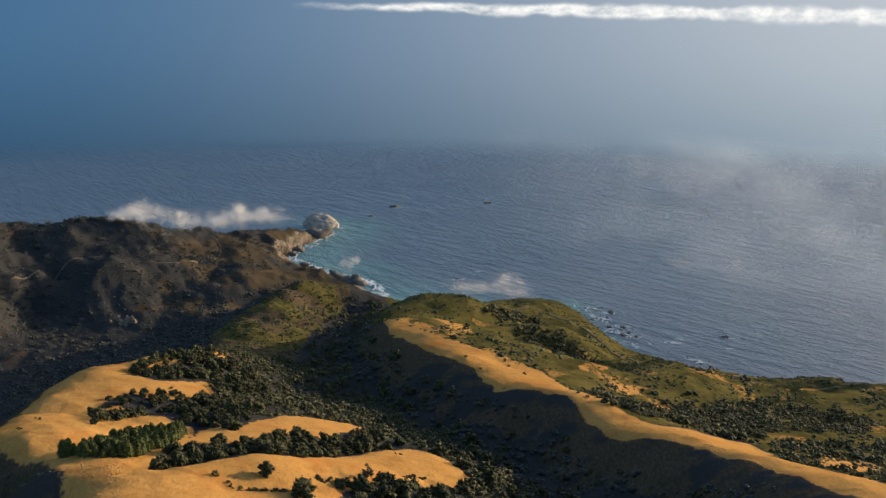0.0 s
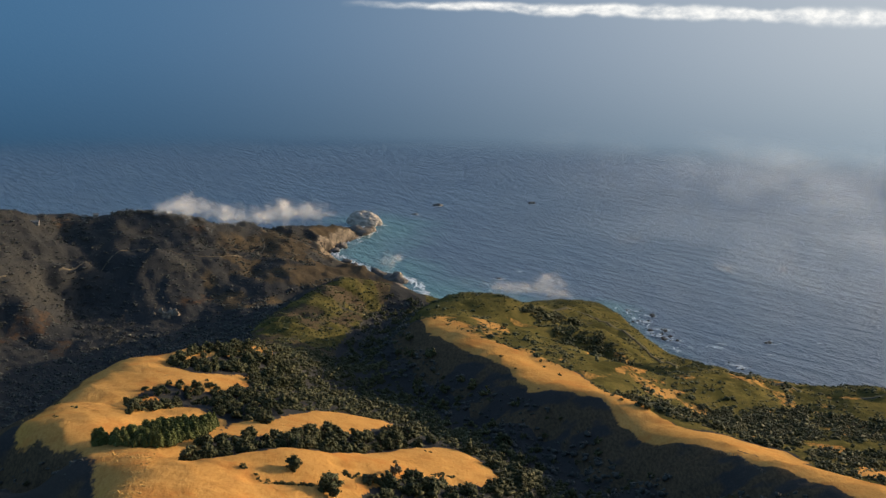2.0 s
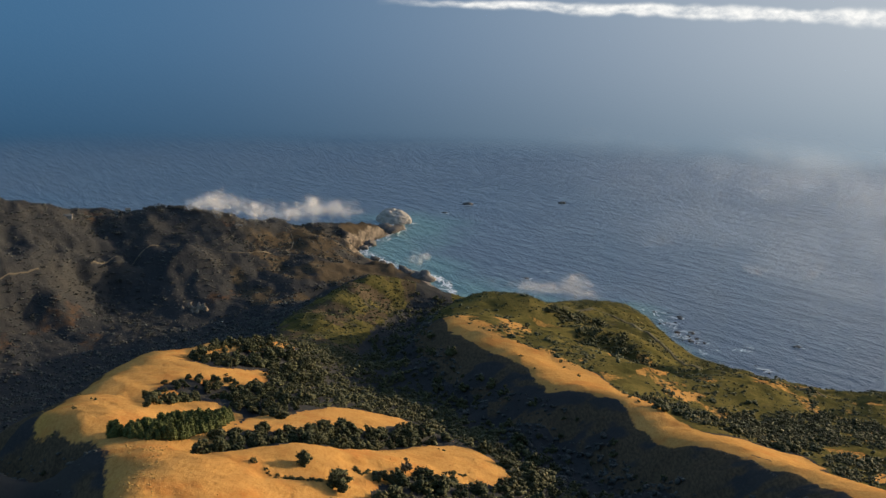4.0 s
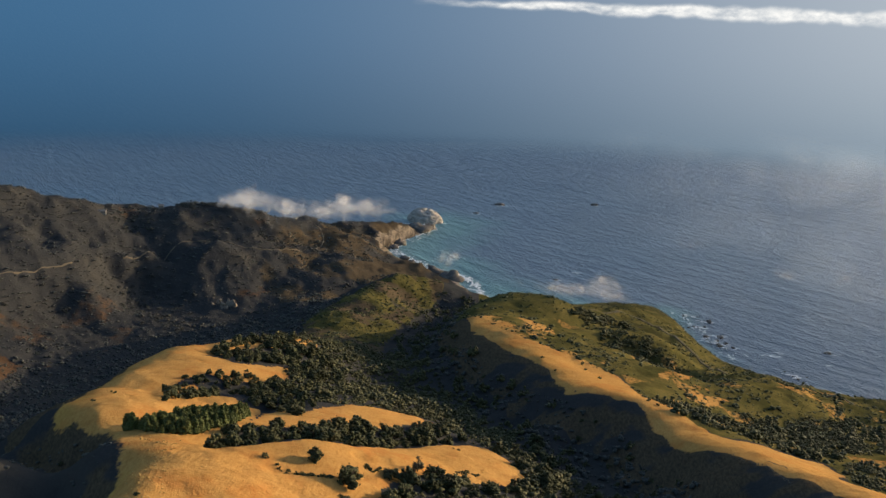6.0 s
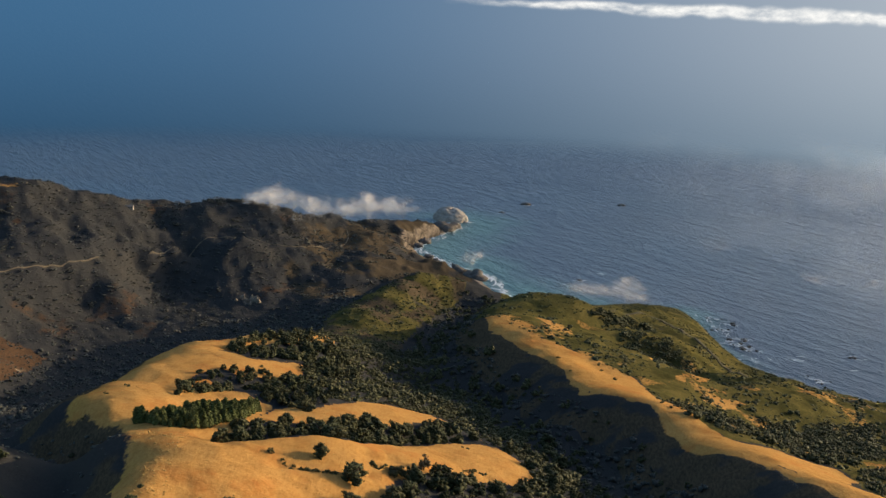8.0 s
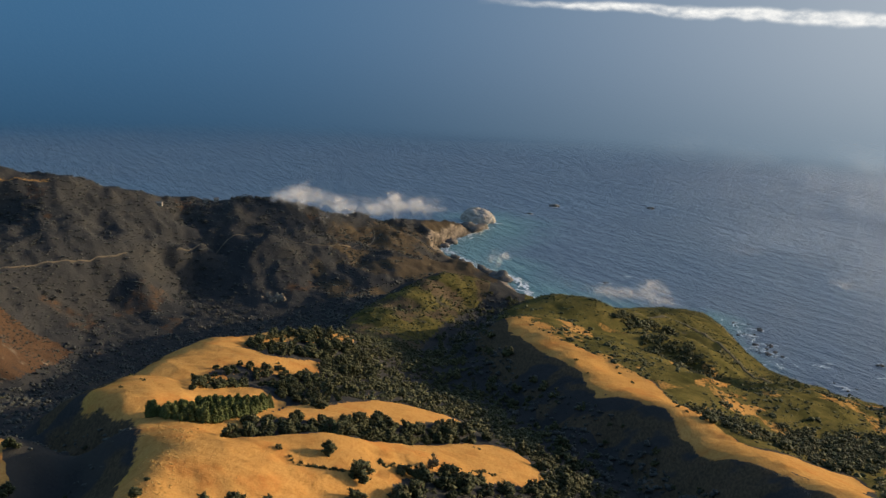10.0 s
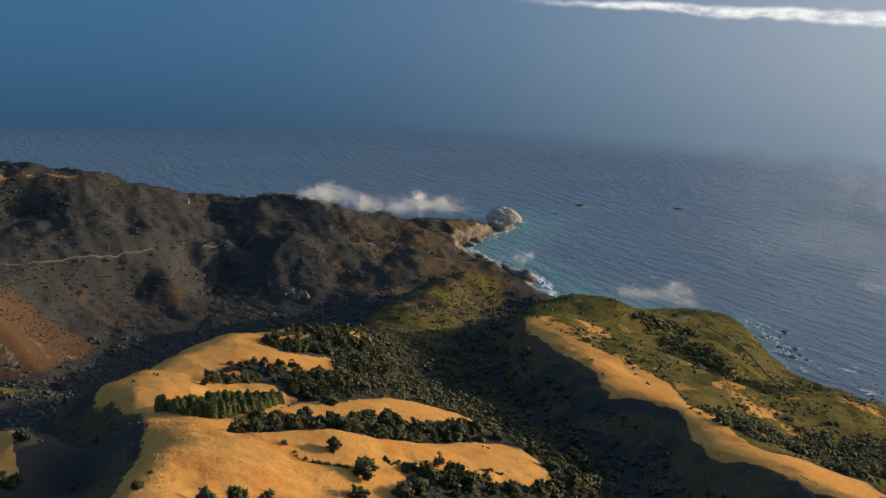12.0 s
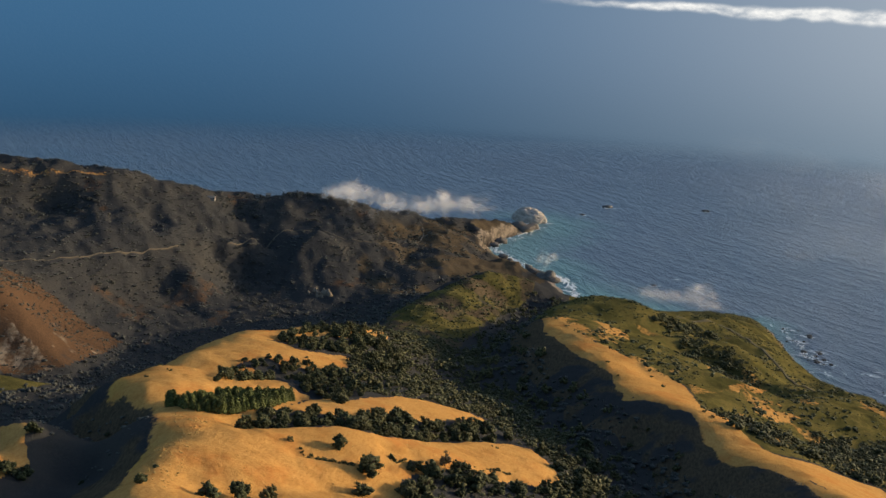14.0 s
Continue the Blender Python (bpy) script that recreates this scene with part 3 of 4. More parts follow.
# ---- making things ----
def part(name, bm, material, parent=None, label="", smooth=False):
    """Links a bmesh as one mesh object, under parent if one is given."""
    me = bpy.data.meshes.new(name)
    bm.to_mesh(me)
    bm.free()
    return mesh_part(name, me, material, parent, label, smooth)


def mesh_part(name, me, material, parent=None, label="", smooth=False):
    if material and not me.materials:
        me.materials.append(material)
    if smooth:
        me.shade_smooth()
    ob = new(name, me)
    if parent:
        ob.parent = parent
    return tagged(ob, label)


def mesh_of(name, verts, faces):
    """A mesh from arrays of corners and of faces with the same number of corners each."""
    verts, faces = np.asarray(verts, np.float32), np.asarray(faces, np.int32)
    me = bpy.data.meshes.new(name)
    me.vertices.add(len(verts))
    me.vertices.foreach_set("co", verts.ravel())
    me.loops.add(faces.size)
    me.loops.foreach_set("vertex_index", faces.ravel())
    me.polygons.add(len(faces))
    me.polygons.foreach_set("loop_start", np.arange(0, faces.size, faces.shape[1], dtype=np.int32))
    me.update(calc_edges=True)
    return me


def grid_faces(rows, cols, closed=False):
    i, j = np.meshgrid(np.arange(rows - 1), np.arange(cols if closed else cols - 1), indexing="ij")
    k = (j + 1) % cols
    return np.stack([i * cols + j, i * cols + k, (i + 1) * cols + k, (i + 1) * cols + j], -1).reshape(-1, 4)


def attribute(me, name, values):
    a = me.attributes.new(name, "FLOAT", "POINT")
    a.data.foreach_set("value", np.asarray(values, np.float32).ravel())


def ico(level):
    bm = bmesh.new()
    bmesh.ops.create_icosphere(bm, subdivisions=level, radius=1.0)
    bm.verts.ensure_lookup_table()
    v = np.array([p.co[:] for p in bm.verts])
    f = np.array([[p.index for p in q.verts] for q in bm.faces])
    bm.free()
    return v, f


ICO1, ICO3, ICO5 = ico(1), ico(3), ico(5)
CENTRE = (45.0, 0.0)


# ---- ground ----
def bearings(fine_from, fine_to, fine, coarse):
    inner = np.arange(fine_from, fine_to, fine)
    outer = np.arange(fine_to, fine_from + 360, coarse)
    return np.radians(np.concatenate([inner, outer]))


def build_ground():
    a = bearings(-56, 40, 0.17, 4.0)
    rings = np.concatenate([np.linspace(0.02, 200, 13), np.geomspace(210, 2050, 480)])
    r, aa = np.meshgrid(rings, a, indexing="ij")
    back = np.clip((-np.cos(aa) + 0.2) * 2, 0, 1)
    r = r * (1 + 0.75 * back * (r / 2050))
    x, y = CENTRE[0] + r * np.sin(aa), CENTRE[1] + r * np.cos(aa)
    h = ground_height(x, y)
    me = mesh_of("ground", np.stack([x, y, h], -1).reshape(-1, 3), grid_faces(len(rings), len(a), True)[:, ::-1])
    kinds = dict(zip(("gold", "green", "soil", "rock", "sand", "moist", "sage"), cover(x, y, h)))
    dx, dy, dz = (np.stack([np.gradient(q, axis=0), np.gradient(q, axis=1)]) for q in (x, y, h))
    det = dx[0] * dy[1] - dx[1] * dy[0]
    det = np.where(np.abs(det) < 1e-9, 1e-9, det)
    steep = np.hypot((dz[0] * dy[1] - dz[1] * dy[0]) / det, (dx[0] * dz[1] - dx[1] * dz[0]) / det)
    bare = np.clip((steep - 0.85) * 3, 0, 1) * (y > 1100) * (h > 0) * (x < 320) * ~inside(x, y, SADDLE) * np.clip((x + 470) / 60, 0, 1) * np.clip(0.3 + 1.4 * fbm(x, y, 30, 3), 0, 1)
    kinds["rock"] = np.maximum(kinds["rock"] * np.clip(steep * 2 + 0.25, 0, 1), bare)
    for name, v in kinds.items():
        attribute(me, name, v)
    return tagged(mesh_part("ground", me, MAT_GROUND, smooth=True), "steep coastal hills of dry golden grass, green scrub and dark brush", "ground", kind="structure")


build_ground()


# ---- sea ----
def build_sea():
    a = bearings(-60, 50, 0.5, 4.0)
    rings = np.concatenate([[0.02], np.linspace(400, 2480, 270), np.linspace(2490, 2600, 14)])
    r, aa = np.meshgrid(rings, a, indexing="ij")
    x, y = CENTRE[0] + r * np.sin(aa), CENTRE[1] + r * np.cos(aa)
    cove = to_line(x, y, [(-80, 1345), (-95, 1400), (-150, 1490), (-215, 1560), (-225, 1640), (-190, 1760), (-190, 1840)])
    south = to_line(x, y, [(186, 1310), (214, 1205), (265, 1060)])
    shallow = np.clip(1.1 - cove / 170, 0, 1) + 0.5 * np.clip(1 - south / 60, 0, 1) + 0.7 * np.clip(1 - to_line(x, y, [(-60, 1330), (60, 1330), (170, 1340)]) / 90, 0, 1)
    z = (fbm(0.3 * (0.69 * x - 0.72 * y), 0.72 * x + 0.69 * y, 26, 3) - 0.5) * 1.8
    me = mesh_of("water", np.stack([x, y, z * np.clip((2590 - r) / 400, 0, 1)], -1).reshape(-1, 3), grid_faces(len(rings), len(a), True)[:, ::-1])
    attribute(me, "shallow", shallow)
    tagged(mesh_part("water", me, MAT_WATER, smooth=True), "blue ocean with long swells, turquoise in the shallow cove", "sea", kind="structure")


# Far sea sheet, bent up to eye level, with its haze painted as glow.
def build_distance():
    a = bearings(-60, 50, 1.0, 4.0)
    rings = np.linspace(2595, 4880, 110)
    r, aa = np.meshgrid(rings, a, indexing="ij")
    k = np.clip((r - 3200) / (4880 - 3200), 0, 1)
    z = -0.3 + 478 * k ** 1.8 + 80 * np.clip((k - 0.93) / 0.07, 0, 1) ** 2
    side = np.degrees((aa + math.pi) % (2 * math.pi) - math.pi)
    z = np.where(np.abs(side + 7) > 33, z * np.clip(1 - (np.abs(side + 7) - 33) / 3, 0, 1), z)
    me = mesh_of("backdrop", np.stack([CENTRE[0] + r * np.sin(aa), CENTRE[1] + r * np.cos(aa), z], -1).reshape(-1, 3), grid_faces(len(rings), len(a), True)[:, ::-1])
    tagged(mesh_part("backdrop", me, MAT_HAZE, smooth=True), "far ocean fading towards the horizon into painted, glowing haze", "sea", kind="structure")


build_sea()
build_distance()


# ---- trees ----
def clump(centre, size, rng, level=ICO1, rough=0.35):
    v, f = level
    bumps = 1 + rough * (rng.random(len(v)) - 0.5) * 2
    return centre + v * size * bumps[:, None], f


def join(pieces):
    verts, faces, n = [], [], 0
    for v, f in pieces:
        verts.append(v)
        faces.append(f + n)
        n += len(v)
    return np.concatenate(verts), np.concatenate(faces)


def leaves(points, size, rng):
    """Loose small leaf sprays, each a bent pair of triangles."""
    n = len(points)
    u = rng.normal(size=(n, 3))
    u /= np.linalg.norm(u, axis=1)[:, None]
    w = np.cross(u, rng.normal(size=(n, 3)))
    w /= np.linalg.norm(w, axis=1)[:, None]
    s = size * (0.6 + 0.8 * rng.random((n, 1)))
    v = np.stack([points - u * s, points + w * s * 0.6, points + u * s, points - w * s * 0.6], 1).reshape(-1, 3)
    k = np.arange(n)[:, None] * 4
    return v, np.concatenate([k + np.array([[0, 1, 2]]), k + np.array([[0, 2, 3]])])


def oak_crown(rng, width, tall, count=120, sprays=12, level=None):
    """A spreading crown: uneven lobes, each of many small clumps, ragged with loose sprays round them."""
    lobes = []
    for k in range(9):
        a, out = k * 0.75 + rng.normal() * 0.4, width * (0.16 + 0.2 * rng.random())
        lobes.append((math.cos(a) * out, math.sin(a) * out, tall * (0.14 + 0.34 * rng.random()), 0.6 + 0.7 * rng.random()))
    for high in (0.62, 0.5, 0.72):
        lobes.append((rng.normal() * width * 0.12, rng.normal() * width * 0.12, tall * high, 0.6 + 0.5 * rng.random()))
    pieces = []
    for k in range(count):
        d = rng.normal(size=3)
        d /= np.linalg.norm(d)
        lx, ly, lz, grow = lobes[k % len(lobes)]
        c = np.array([lx, ly, lz]) + d * np.array([width * 0.15, width * 0.15, tall * 0.15]) * grow * (0.5 + 0.7 * rng.random())
        pieces.append(clump(c, np.array([1, 1, 0.75]) * width * (0.05 + 0.075 * rng.random() ** 1.5) * grow, rng, level or ICO1, 0.6))
    v, f = join(pieces)
    pick = v[rng.integers(0, len(v), count * sprays)]
    return join([(v, f), leaves(pick + rng.normal(size=pick.shape) * width * 0.03, width * 0.032, rng)])


def cone_crown(rng, width, tall, count=100):
    pieces = []
    for k in range(count):
        t = (k + rng.random()) / count
        a = rng.random() * 6.283
        rad = width * 0.42 * (1 - t) ** 0.55 + 0.12
        c = np.array([math.cos(a) * rad * 0.7, math.sin(a) * rad * 0.7, tall * (0.12 + 0.86 * t)])
        pieces.append(clump(c, np.array([1, 1, 0.8]) * (0.2 + rad * 0.26), rng, ICO1, 0.6))
    v, f = join(pieces)
    pick = v[rng.integers(0, len(v), count * 8)]
    return join([(v, f), leaves(pick + rng.normal(size=pick.shape) * width * 0.03, width * 0.085, rng)])


def trunk_mesh(rng, tall, thick, limbs=4):
    bm = bmesh.new()

    def limb(a, b, r0, r1):
        a, b = Vector(a), Vector(b)
        m = Matrix.Translation((a + b) / 2) @ (b - a).to_track_quat("Z", "Y").to_matrix().to_4x4()
        bmesh.ops.create_cone(bm, cap_ends=True, segments=7, radius1=r0, radius2=r1, depth=(b - a).length * 1.05, matrix=m)

    limb((0, 0, -0.8), (0.15, 0.1, tall * 0.45), thick, thick * 0.7)
    for _ in range(limbs):
        a = rng.random() * 6.283
        limb((0.12, 0.08, tall * (0.3 + 0.12 * rng.random())), (math.cos(a) * tall * 0.26, math.sin(a) * tall * 0.26, tall * (0.55 + 0.2 * rng.random())), thick * 0.6, thick * 0.2)
    return bm


def build_tree(kind, seed, width, tall, leaf):
    rng = np.random.default_rng(seed)
    root = new(kind)
    v, f = cone_crown(rng, width, tall) if kind == "redwood_tree" else oak_crown(rng, width, tall)
    mesh_part("crown", mesh_of("crown", v, f), leaf, root, smooth=True)
    part("trunk", trunk_mesh(rng, tall, width * 0.035 + 0.08, 3 if kind == "redwood_tree" else 5), MAT_BARK, root)
    return root


OAKS = [tagged(build_tree("oak_tree", 11 + k, 9.0, 7.5, MAT_OAK), "dark green spreading oak on the golden hillside", "tree", "oaks on the slope") for k in range(5)]
REDWOOD_KINDS = [tagged(build_tree("redwood_tree", 31 + k, 4.0, 5.2, MAT_CONIFER), "slender mid-green conifer in a dense stand", "tree", "conifers in the stand") for k in range(3)]
USED = set()


def plant(kinds, x, y, scale, rng, sink=0.0):
    """Stands one tree of some kinds on the ground; the first use of a kind takes the tree that was built."""
    kind = kinds[int(rng.integers(len(kinds)))]
    z = float(ground_height(np.array([x]), np.array([y]))[0]) - sink
    m = pose(x, y, z, 0, 0, rng.random() * 360)
    if kind.name in USED:
        ob = copy_thing(kind, m)
    else:
        USED.add(kind.name)
        ob = kind
        ob.matrix_basis = m
    ob.scale = (scale * (0.9 + 0.2 * rng.random()), scale * (0.9 + 0.2 * rng.random()), scale * (0.85 + 0.3 * rng.random()))
    return ob


def scatter(area, gap, rng, keep=None):
    """Places inside an outline, some gap apart."""
    a = np.array(area, float)
    x0, y0, x1, y1 = *a.min(0), *a.max(0)
    n = int((x1 - x0) * (y1 - y0) / gap ** 2 * 3)
    pts = np.stack([rng.uniform(x0, x1, n), rng.uniform(y0, y1, n)], 1)
    pts = pts[inside(pts[:, 0], pts[:, 1], area)]
    if keep is not None:
        pts = pts[keep(pts[:, 0], pts[:, 1])]
    taken, cells = [], {}
    for p in pts:
        c = (int(p[0] // gap), int(p[1] // gap))
        near = (q for i in (-1, 0, 1) for j in (-1, 0, 1) for q in cells.get((c[0] + i, c[1] + j), ()))
        if all((p[0] - q[0]) ** 2 + (p[1] - q[1]) ** 2 > gap * gap for q in near):
            cells.setdefault(c, []).append(p)
            taken.append(p)
    return np.array(taken).reshape(-1, 2)


rng_t = np.random.default_rng(3)
for area, gap, size in ((TREES_A, 5.8, 0.85), (FILL_NORTH, 4.6, 0.55), (FILL_SOUTH, 4.6, 0.6), (TREES_B, 5.4, 0.72), (TREES_D, 5.0, 0.85)):
    for x, y in scatter(area, gap, rng_t):
        plant(OAKS, x, y, size * (0.55 + 0.75 * rng_t.random()), rng_t)
for x, y in scatter(REDWOODS, 1.95, rng_t):
    plant(REDWOOD_KINDS, x, y, 0.6 + 0.75 * rng_t.random() ** 1.3, rng_t)


CROWN_SHAPES = [oak_crown(np.random.default_rng(200 + k), 1.15, 0.75, 34, 3, ICO1) for k in range(6)]


def shrub_shape(rng):
    pieces = []
    for _ in range(5):
        c = rng.normal(size=3) * np.array([0.24, 0.24, 0.05]) + (0, 0, 0.22)
        pieces.append(clump(c, np.array([1, 1, 0.75]) * (0.14 + 0.14 * rng.random()), rng, ICO1, 0.6))
    v, f = join(pieces)
    return join([(v, f), leaves(v[rng.integers(0, len(v), 10)], 0.1, rng)])


SHRUB_SHAPES = [shrub_shape(np.random.default_rng(220 + k)) for k in range(6)]


def woodland(name, label, points, size, leaf, seed, shapes=None, flat=1.0, lift=0.0):
    """Many crowns that nobody could count, as one mesh."""
    rng = np.random.default_rng(seed)
    z = ground_height(points[:, 0], points[:, 1])
    pieces = []
    for (x, y), h in zip(points, z):
        if h < 1.5:
            continue
        v, f = (shapes or CROWN_SHAPES)[int(rng.integers(6))]
        s, a = size * (0.4 + 1.1 * rng.random() ** 1.6), rng.random() * 6.283
        turn = np.array([[math.cos(a), -math.sin(a), 0], [math.sin(a), math.cos(a), 0], [0, 0, flat * (0.75 + 0.5 * rng.random())]])
        pieces.append((v @ turn.T * s + (x, y, h - s * 0.16 + lift), f))
    v, f = join(pieces)
    tagged(mesh_part(name, mesh_of(name, v, f), leaf, smooth=True), label, "trees", kind="stuff")


wood = scatter(VALLEY_WOOD, 5.0, rng_t)
near = wood[np.hypot(wood[:, 0] - 45, wood[:, 1]) < 560]
for x, y in near[:80]:
    plant(OAKS, x, y, 0.55 + 0.75 * rng_t.random(), rng_t)
rest = np.concatenate([near[80:], wood[np.hypot(wood[:, 0] - 45, wood[:, 1]) >= 560]])
woodland("valley_wood", "dark oak wood filling the valley floor", rest, 8.0, MAT_OAK, 5, None, 0.9)
woodland("hill_grove", "dark groves of trees in the folds of the green hill", np.concatenate([scatter(GROVE_TOP, 4.2, rng_t), scatter(GROVE_MID, 4.2, rng_t), scatter(GROVE_LOW, 4.2, rng_t)]), 7.6, MAT_OAK, 6)
east = scatter(EAST_WOOD, 5.0, rng_t, lambda x, y: fbm(x, y, 40, 3) > 0.36)
low = scatter(EAST_LOW, 5.4, rng_t, lambda x, y: ~inside(x, y, PATCH_C) & ~inside(x, y, PATCH_D) & (fbm(x, y, 34, 3) > 0.3))
woodland("low_wood", "dense dark oak wood on the low seaward ground", low, 7.5, MAT_OAK, 28)
woodland("east_wood", "scattered oaks and tall brush on the seaward slope", east, 7.5, MAT_OAK, 8)
bush_spots = scatter(EAST_SIDE, 4.2, rng_t, lambda x, y: fbm(x + 70, y, 45, 4) > 0.45)
woodland("green_brush", "low green coyote brush dotted over the seaward slope", bush_spots, 3.6, MAT_GREENBUSH, 9, SHRUB_SHAPES, 0.6)
saddle_gully = scatter([(-176, 1000), (-152, 1080), (-136, 1140), (-122, 1185), (-110, 1178), (-122, 1130), (-138, 1072), (-166, 1000)], 4.4, rng_t)
woodland("saddle_thicket", "dark brush choking the gully of the low green spur", saddle_gully, 5.0, MAT_OAK, 27, SHRUB_SHAPES, 0.8)
thicket = scatter(EAST_SIDE, 6.5, rng_t, lambda x, y: (fbm(x + 15, y + 80, 38, 4) > 0.53) & (y < 960))
woodland("east_thicket", "dark thickets of tall brush in the folds of the seaward slope", thicket, 5.4, MAT_OAK, 26, SHRUB_SHAPES, 0.9)
saddle_spots = scatter(SADDLE, 4.2, rng_t, lambda x, y: fbm(x + 70, y, 40, 4) > 0.26)
woodland("saddle_brush", "brush on the low green spur", saddle_spots, 4.3, MAT_GREENBUSH, 10, SHRUB_SHAPES, 0.7)
FAR_HILLS = [(-1150, 1060), (-1000, 1180), (-650, 1380), (-480, 1540), (-300, 1650), (-250, 1600), (-215, 1480), (-280, 1290), (-360, 1150), (-470, 1010), (-560, 960), (-640, 900), (-900, 800)]
far_spots = scatter(FAR_HILLS, 4.6, rng_t, lambda x, y: (fbm(x, y, 60, 4) > 0.24) & (x > -850))
woodland("chaparral", "dark chaparral covering the far hills", far_spots, 6.4, MAT_BRUSH, 12, SHRUB_SHAPES, 0.42)
far_hollows = scatter(FAR_HILLS, 6.5, rng_t, lambda x, y: (fbm(x + 0.5 * y, y * 0.8 - 0.2 * x, 120, 5, True) < 0.53) & (x > -900))
far_hollows = np.concatenate([far_hollows, scatter(UPPER_WOOD, 6.0, rng_t, lambda x, y: fbm(x, y, 40, 3) > 0.4)])
woodland("hollow_wood", "dark trees gathered in the hollows of the far hills", far_hollows, 7.5, MAT_BRUSH, 24, None, 0.7)
flank_spots = scatter([(-240, 620), (-300, 500), (-260, 330), (-420, 500), (-520, 700), (-440, 950), (-330, 1150), (-230, 1150), (-210, 900), (-180, 740)], 6.0, rng_t, lambda x, y: ~inside(x, y, LOW_MEADOW))
creek = scatter([(-700, 640), (-640, 880), (-520, 960), (-470, 1015), (-360, 1155), (-270, 1290), (-190, 1390), (-160, 1340), (-230, 1160), (-300, 1060), (-400, 960), (-440, 860), (-460, 820), (-545, 700), (-600, 600)], 5.2, rng_t, lambda x, y: ~inside(x, y, LOW_MEADOW) & ~inside(x, y, BROWN_SPUR))
woodland("creek_brush", "dark willow thicket along the creek", creek, 6.5, MAT_BRUSH, 19, SHRUB_SHAPES, 0.8)
woodland("creek_wood", "dark trees along the creek bottom", flank_spots, 6.5, MAT_BRUSH, 13, SHRUB_SHAPES, 1.0)
RIDGE_FLANK = [(150, 380), (120, 430), (95, 490), (80, 550), (45, 600), (18, 650), (-12, 700), (-40, 780), (-50, 860), (-45, 1000), (-60, 1180), (-105, 1180), (-120, 1040), (-112, 900), (-80, 800), (-50, 720), (-20, 650), (20, 580), (45, 520), (70, 440), (90, 380)]
woodland("flank_brush", "dark brush on the shaded flank of the ridge", scatter(RIDGE_FLANK, 4.4, rng_t, lambda x, y: fbm(x, y, 30, 3) > 0.3), 5.0, MAT_BRUSH, 14, SHRUB_SHAPES)
woodland("flank_trees", "tall grey-green trees in the shade below the ridge", scatter(RIDGE_FLANK, 9.5, rng_t, lambda x, y: fbm(x + 9, y, 40, 3) > 0.42), 7.0, MAT_OAK, 15, None, 1.3)


bowl_spots = scatter([(-130, 332), (-160, 330), (-215, 380), (-230, 425), (-198, 408), (-150, 380), (-132, 360)], 4.5, rng_t, lambda x, y: fbm(x, y, 22, 3) > 0.42)
woodland("bowl_brush", "low dark brush in the shaded hollow below the ridge", bowl_spots, 3.0, MAT_BRUSH, 25, SHRUB_SHAPES, 0.6)
spur_spots = scatter(BROWN_SPUR, 4.2, rng_t, lambda x, y: fbm(x, y, 35, 4) > 0.44)
woodland("spur_brush", "dark scrub scattered over the bare brown spur", spur_spots, 4.6, MAT_BRUSH, 23, SHRUB_SHAPES, 0.6)


# ---- rocks in the sea ----
def build_rock(name, x, y, z, size, seed, material, label, rough=1.0):
    rng = np.random.default_rng(seed)
    v, f = ICO5 if size[0] > 20 else ICO3
    v = v.copy()
    for k, amp in ((1.2, 0.3), (2.8, 0.2), (6.0, 0.13), (13.0, 0.07)):
        off = rng.random(3) * 50
        n = np.array([noise.noise(Vector(p * k + off)) for p in v])
        v = v * (1 + amp * rough * (n if k < 2 else 0.7 - 2.2 * np.abs(n)))[:, None]
    me = mesh_of(name, v * np.array(size) + np.array([x, y, z]), f)
    ob = mesh_part(name, me, material)
    return tagged(ob, label, "rock")


build_rock("offshore_rock", -216, 1846, -4, (33, 24, 27), 4, MAT_PALE_ROCK, "large pale domed sea stack off the point", 0.42)
for k, (x, y, s) in enumerate(((-92, 2050, 6.5), (-131, 1946, 4), (99, 2106, 5), (357, 1201, 3.2), (32, 1468, 3))):
    build_rock("sea_rock", x, y, 0, (s * 1.4, s, s * 0.7), 10 + k, MAT_ROCK, "dark rock standing in the open sea with foam round it")


# ---- surf ----
MAT_FOAM = plain_material("foam", (0.55, 0.58, 0.6), (0.8, 0.82, 0.84), 0.4, 0.7, 0.2)


def build_surf(name, label, line, count, reach_out, size, seed):
    """Broken white water along a line on the sea, as thin ragged patches."""
    rng = np.random.default_rng(seed)
    pieces = []
    line = np.array(line, float)
    for _ in range(count):
        k = rng.integers(len(line) - 1)
        a, b = line[k], line[k + 1]
        t = rng.random()
        c = a + (b - a) * t + rng.normal(size=2) * reach_out
        d = (b - a) / np.hypot(*(b - a))
        turn = rng.normal() * 0.5
        d = np.array([d[0] * math.cos(turn) - d[1] * math.sin(turn), d[0] * math.sin(turn) + d[1] * math.cos(turn)])
        long, thin = size * (0.4 + 1.6 * rng.random() ** 2), size * (0.12 + 0.2 * rng.random())
        n = 11
        ang = np.arange(n) * 2 * math.pi / n
        r = 0.55 + 0.6 * rng.random(n)
        p = c + np.outer(np.cos(ang) * r * long, d) + np.outer(np.sin(ang) * r * thin, (-d[1], d[0]))
        v = np.concatenate([np.c_[p, np.full(n, 0.75)], [[c[0], c[1], 1.15]]])
        f = np.array([[i, (i + 1) % n, n] for i in range(n)])
        pieces.append((v, f))
    v, f = join(pieces)
    tagged(mesh_part(name, mesh_of(name, v, f), MAT_FOAM), label, "surf", kind="stuff")


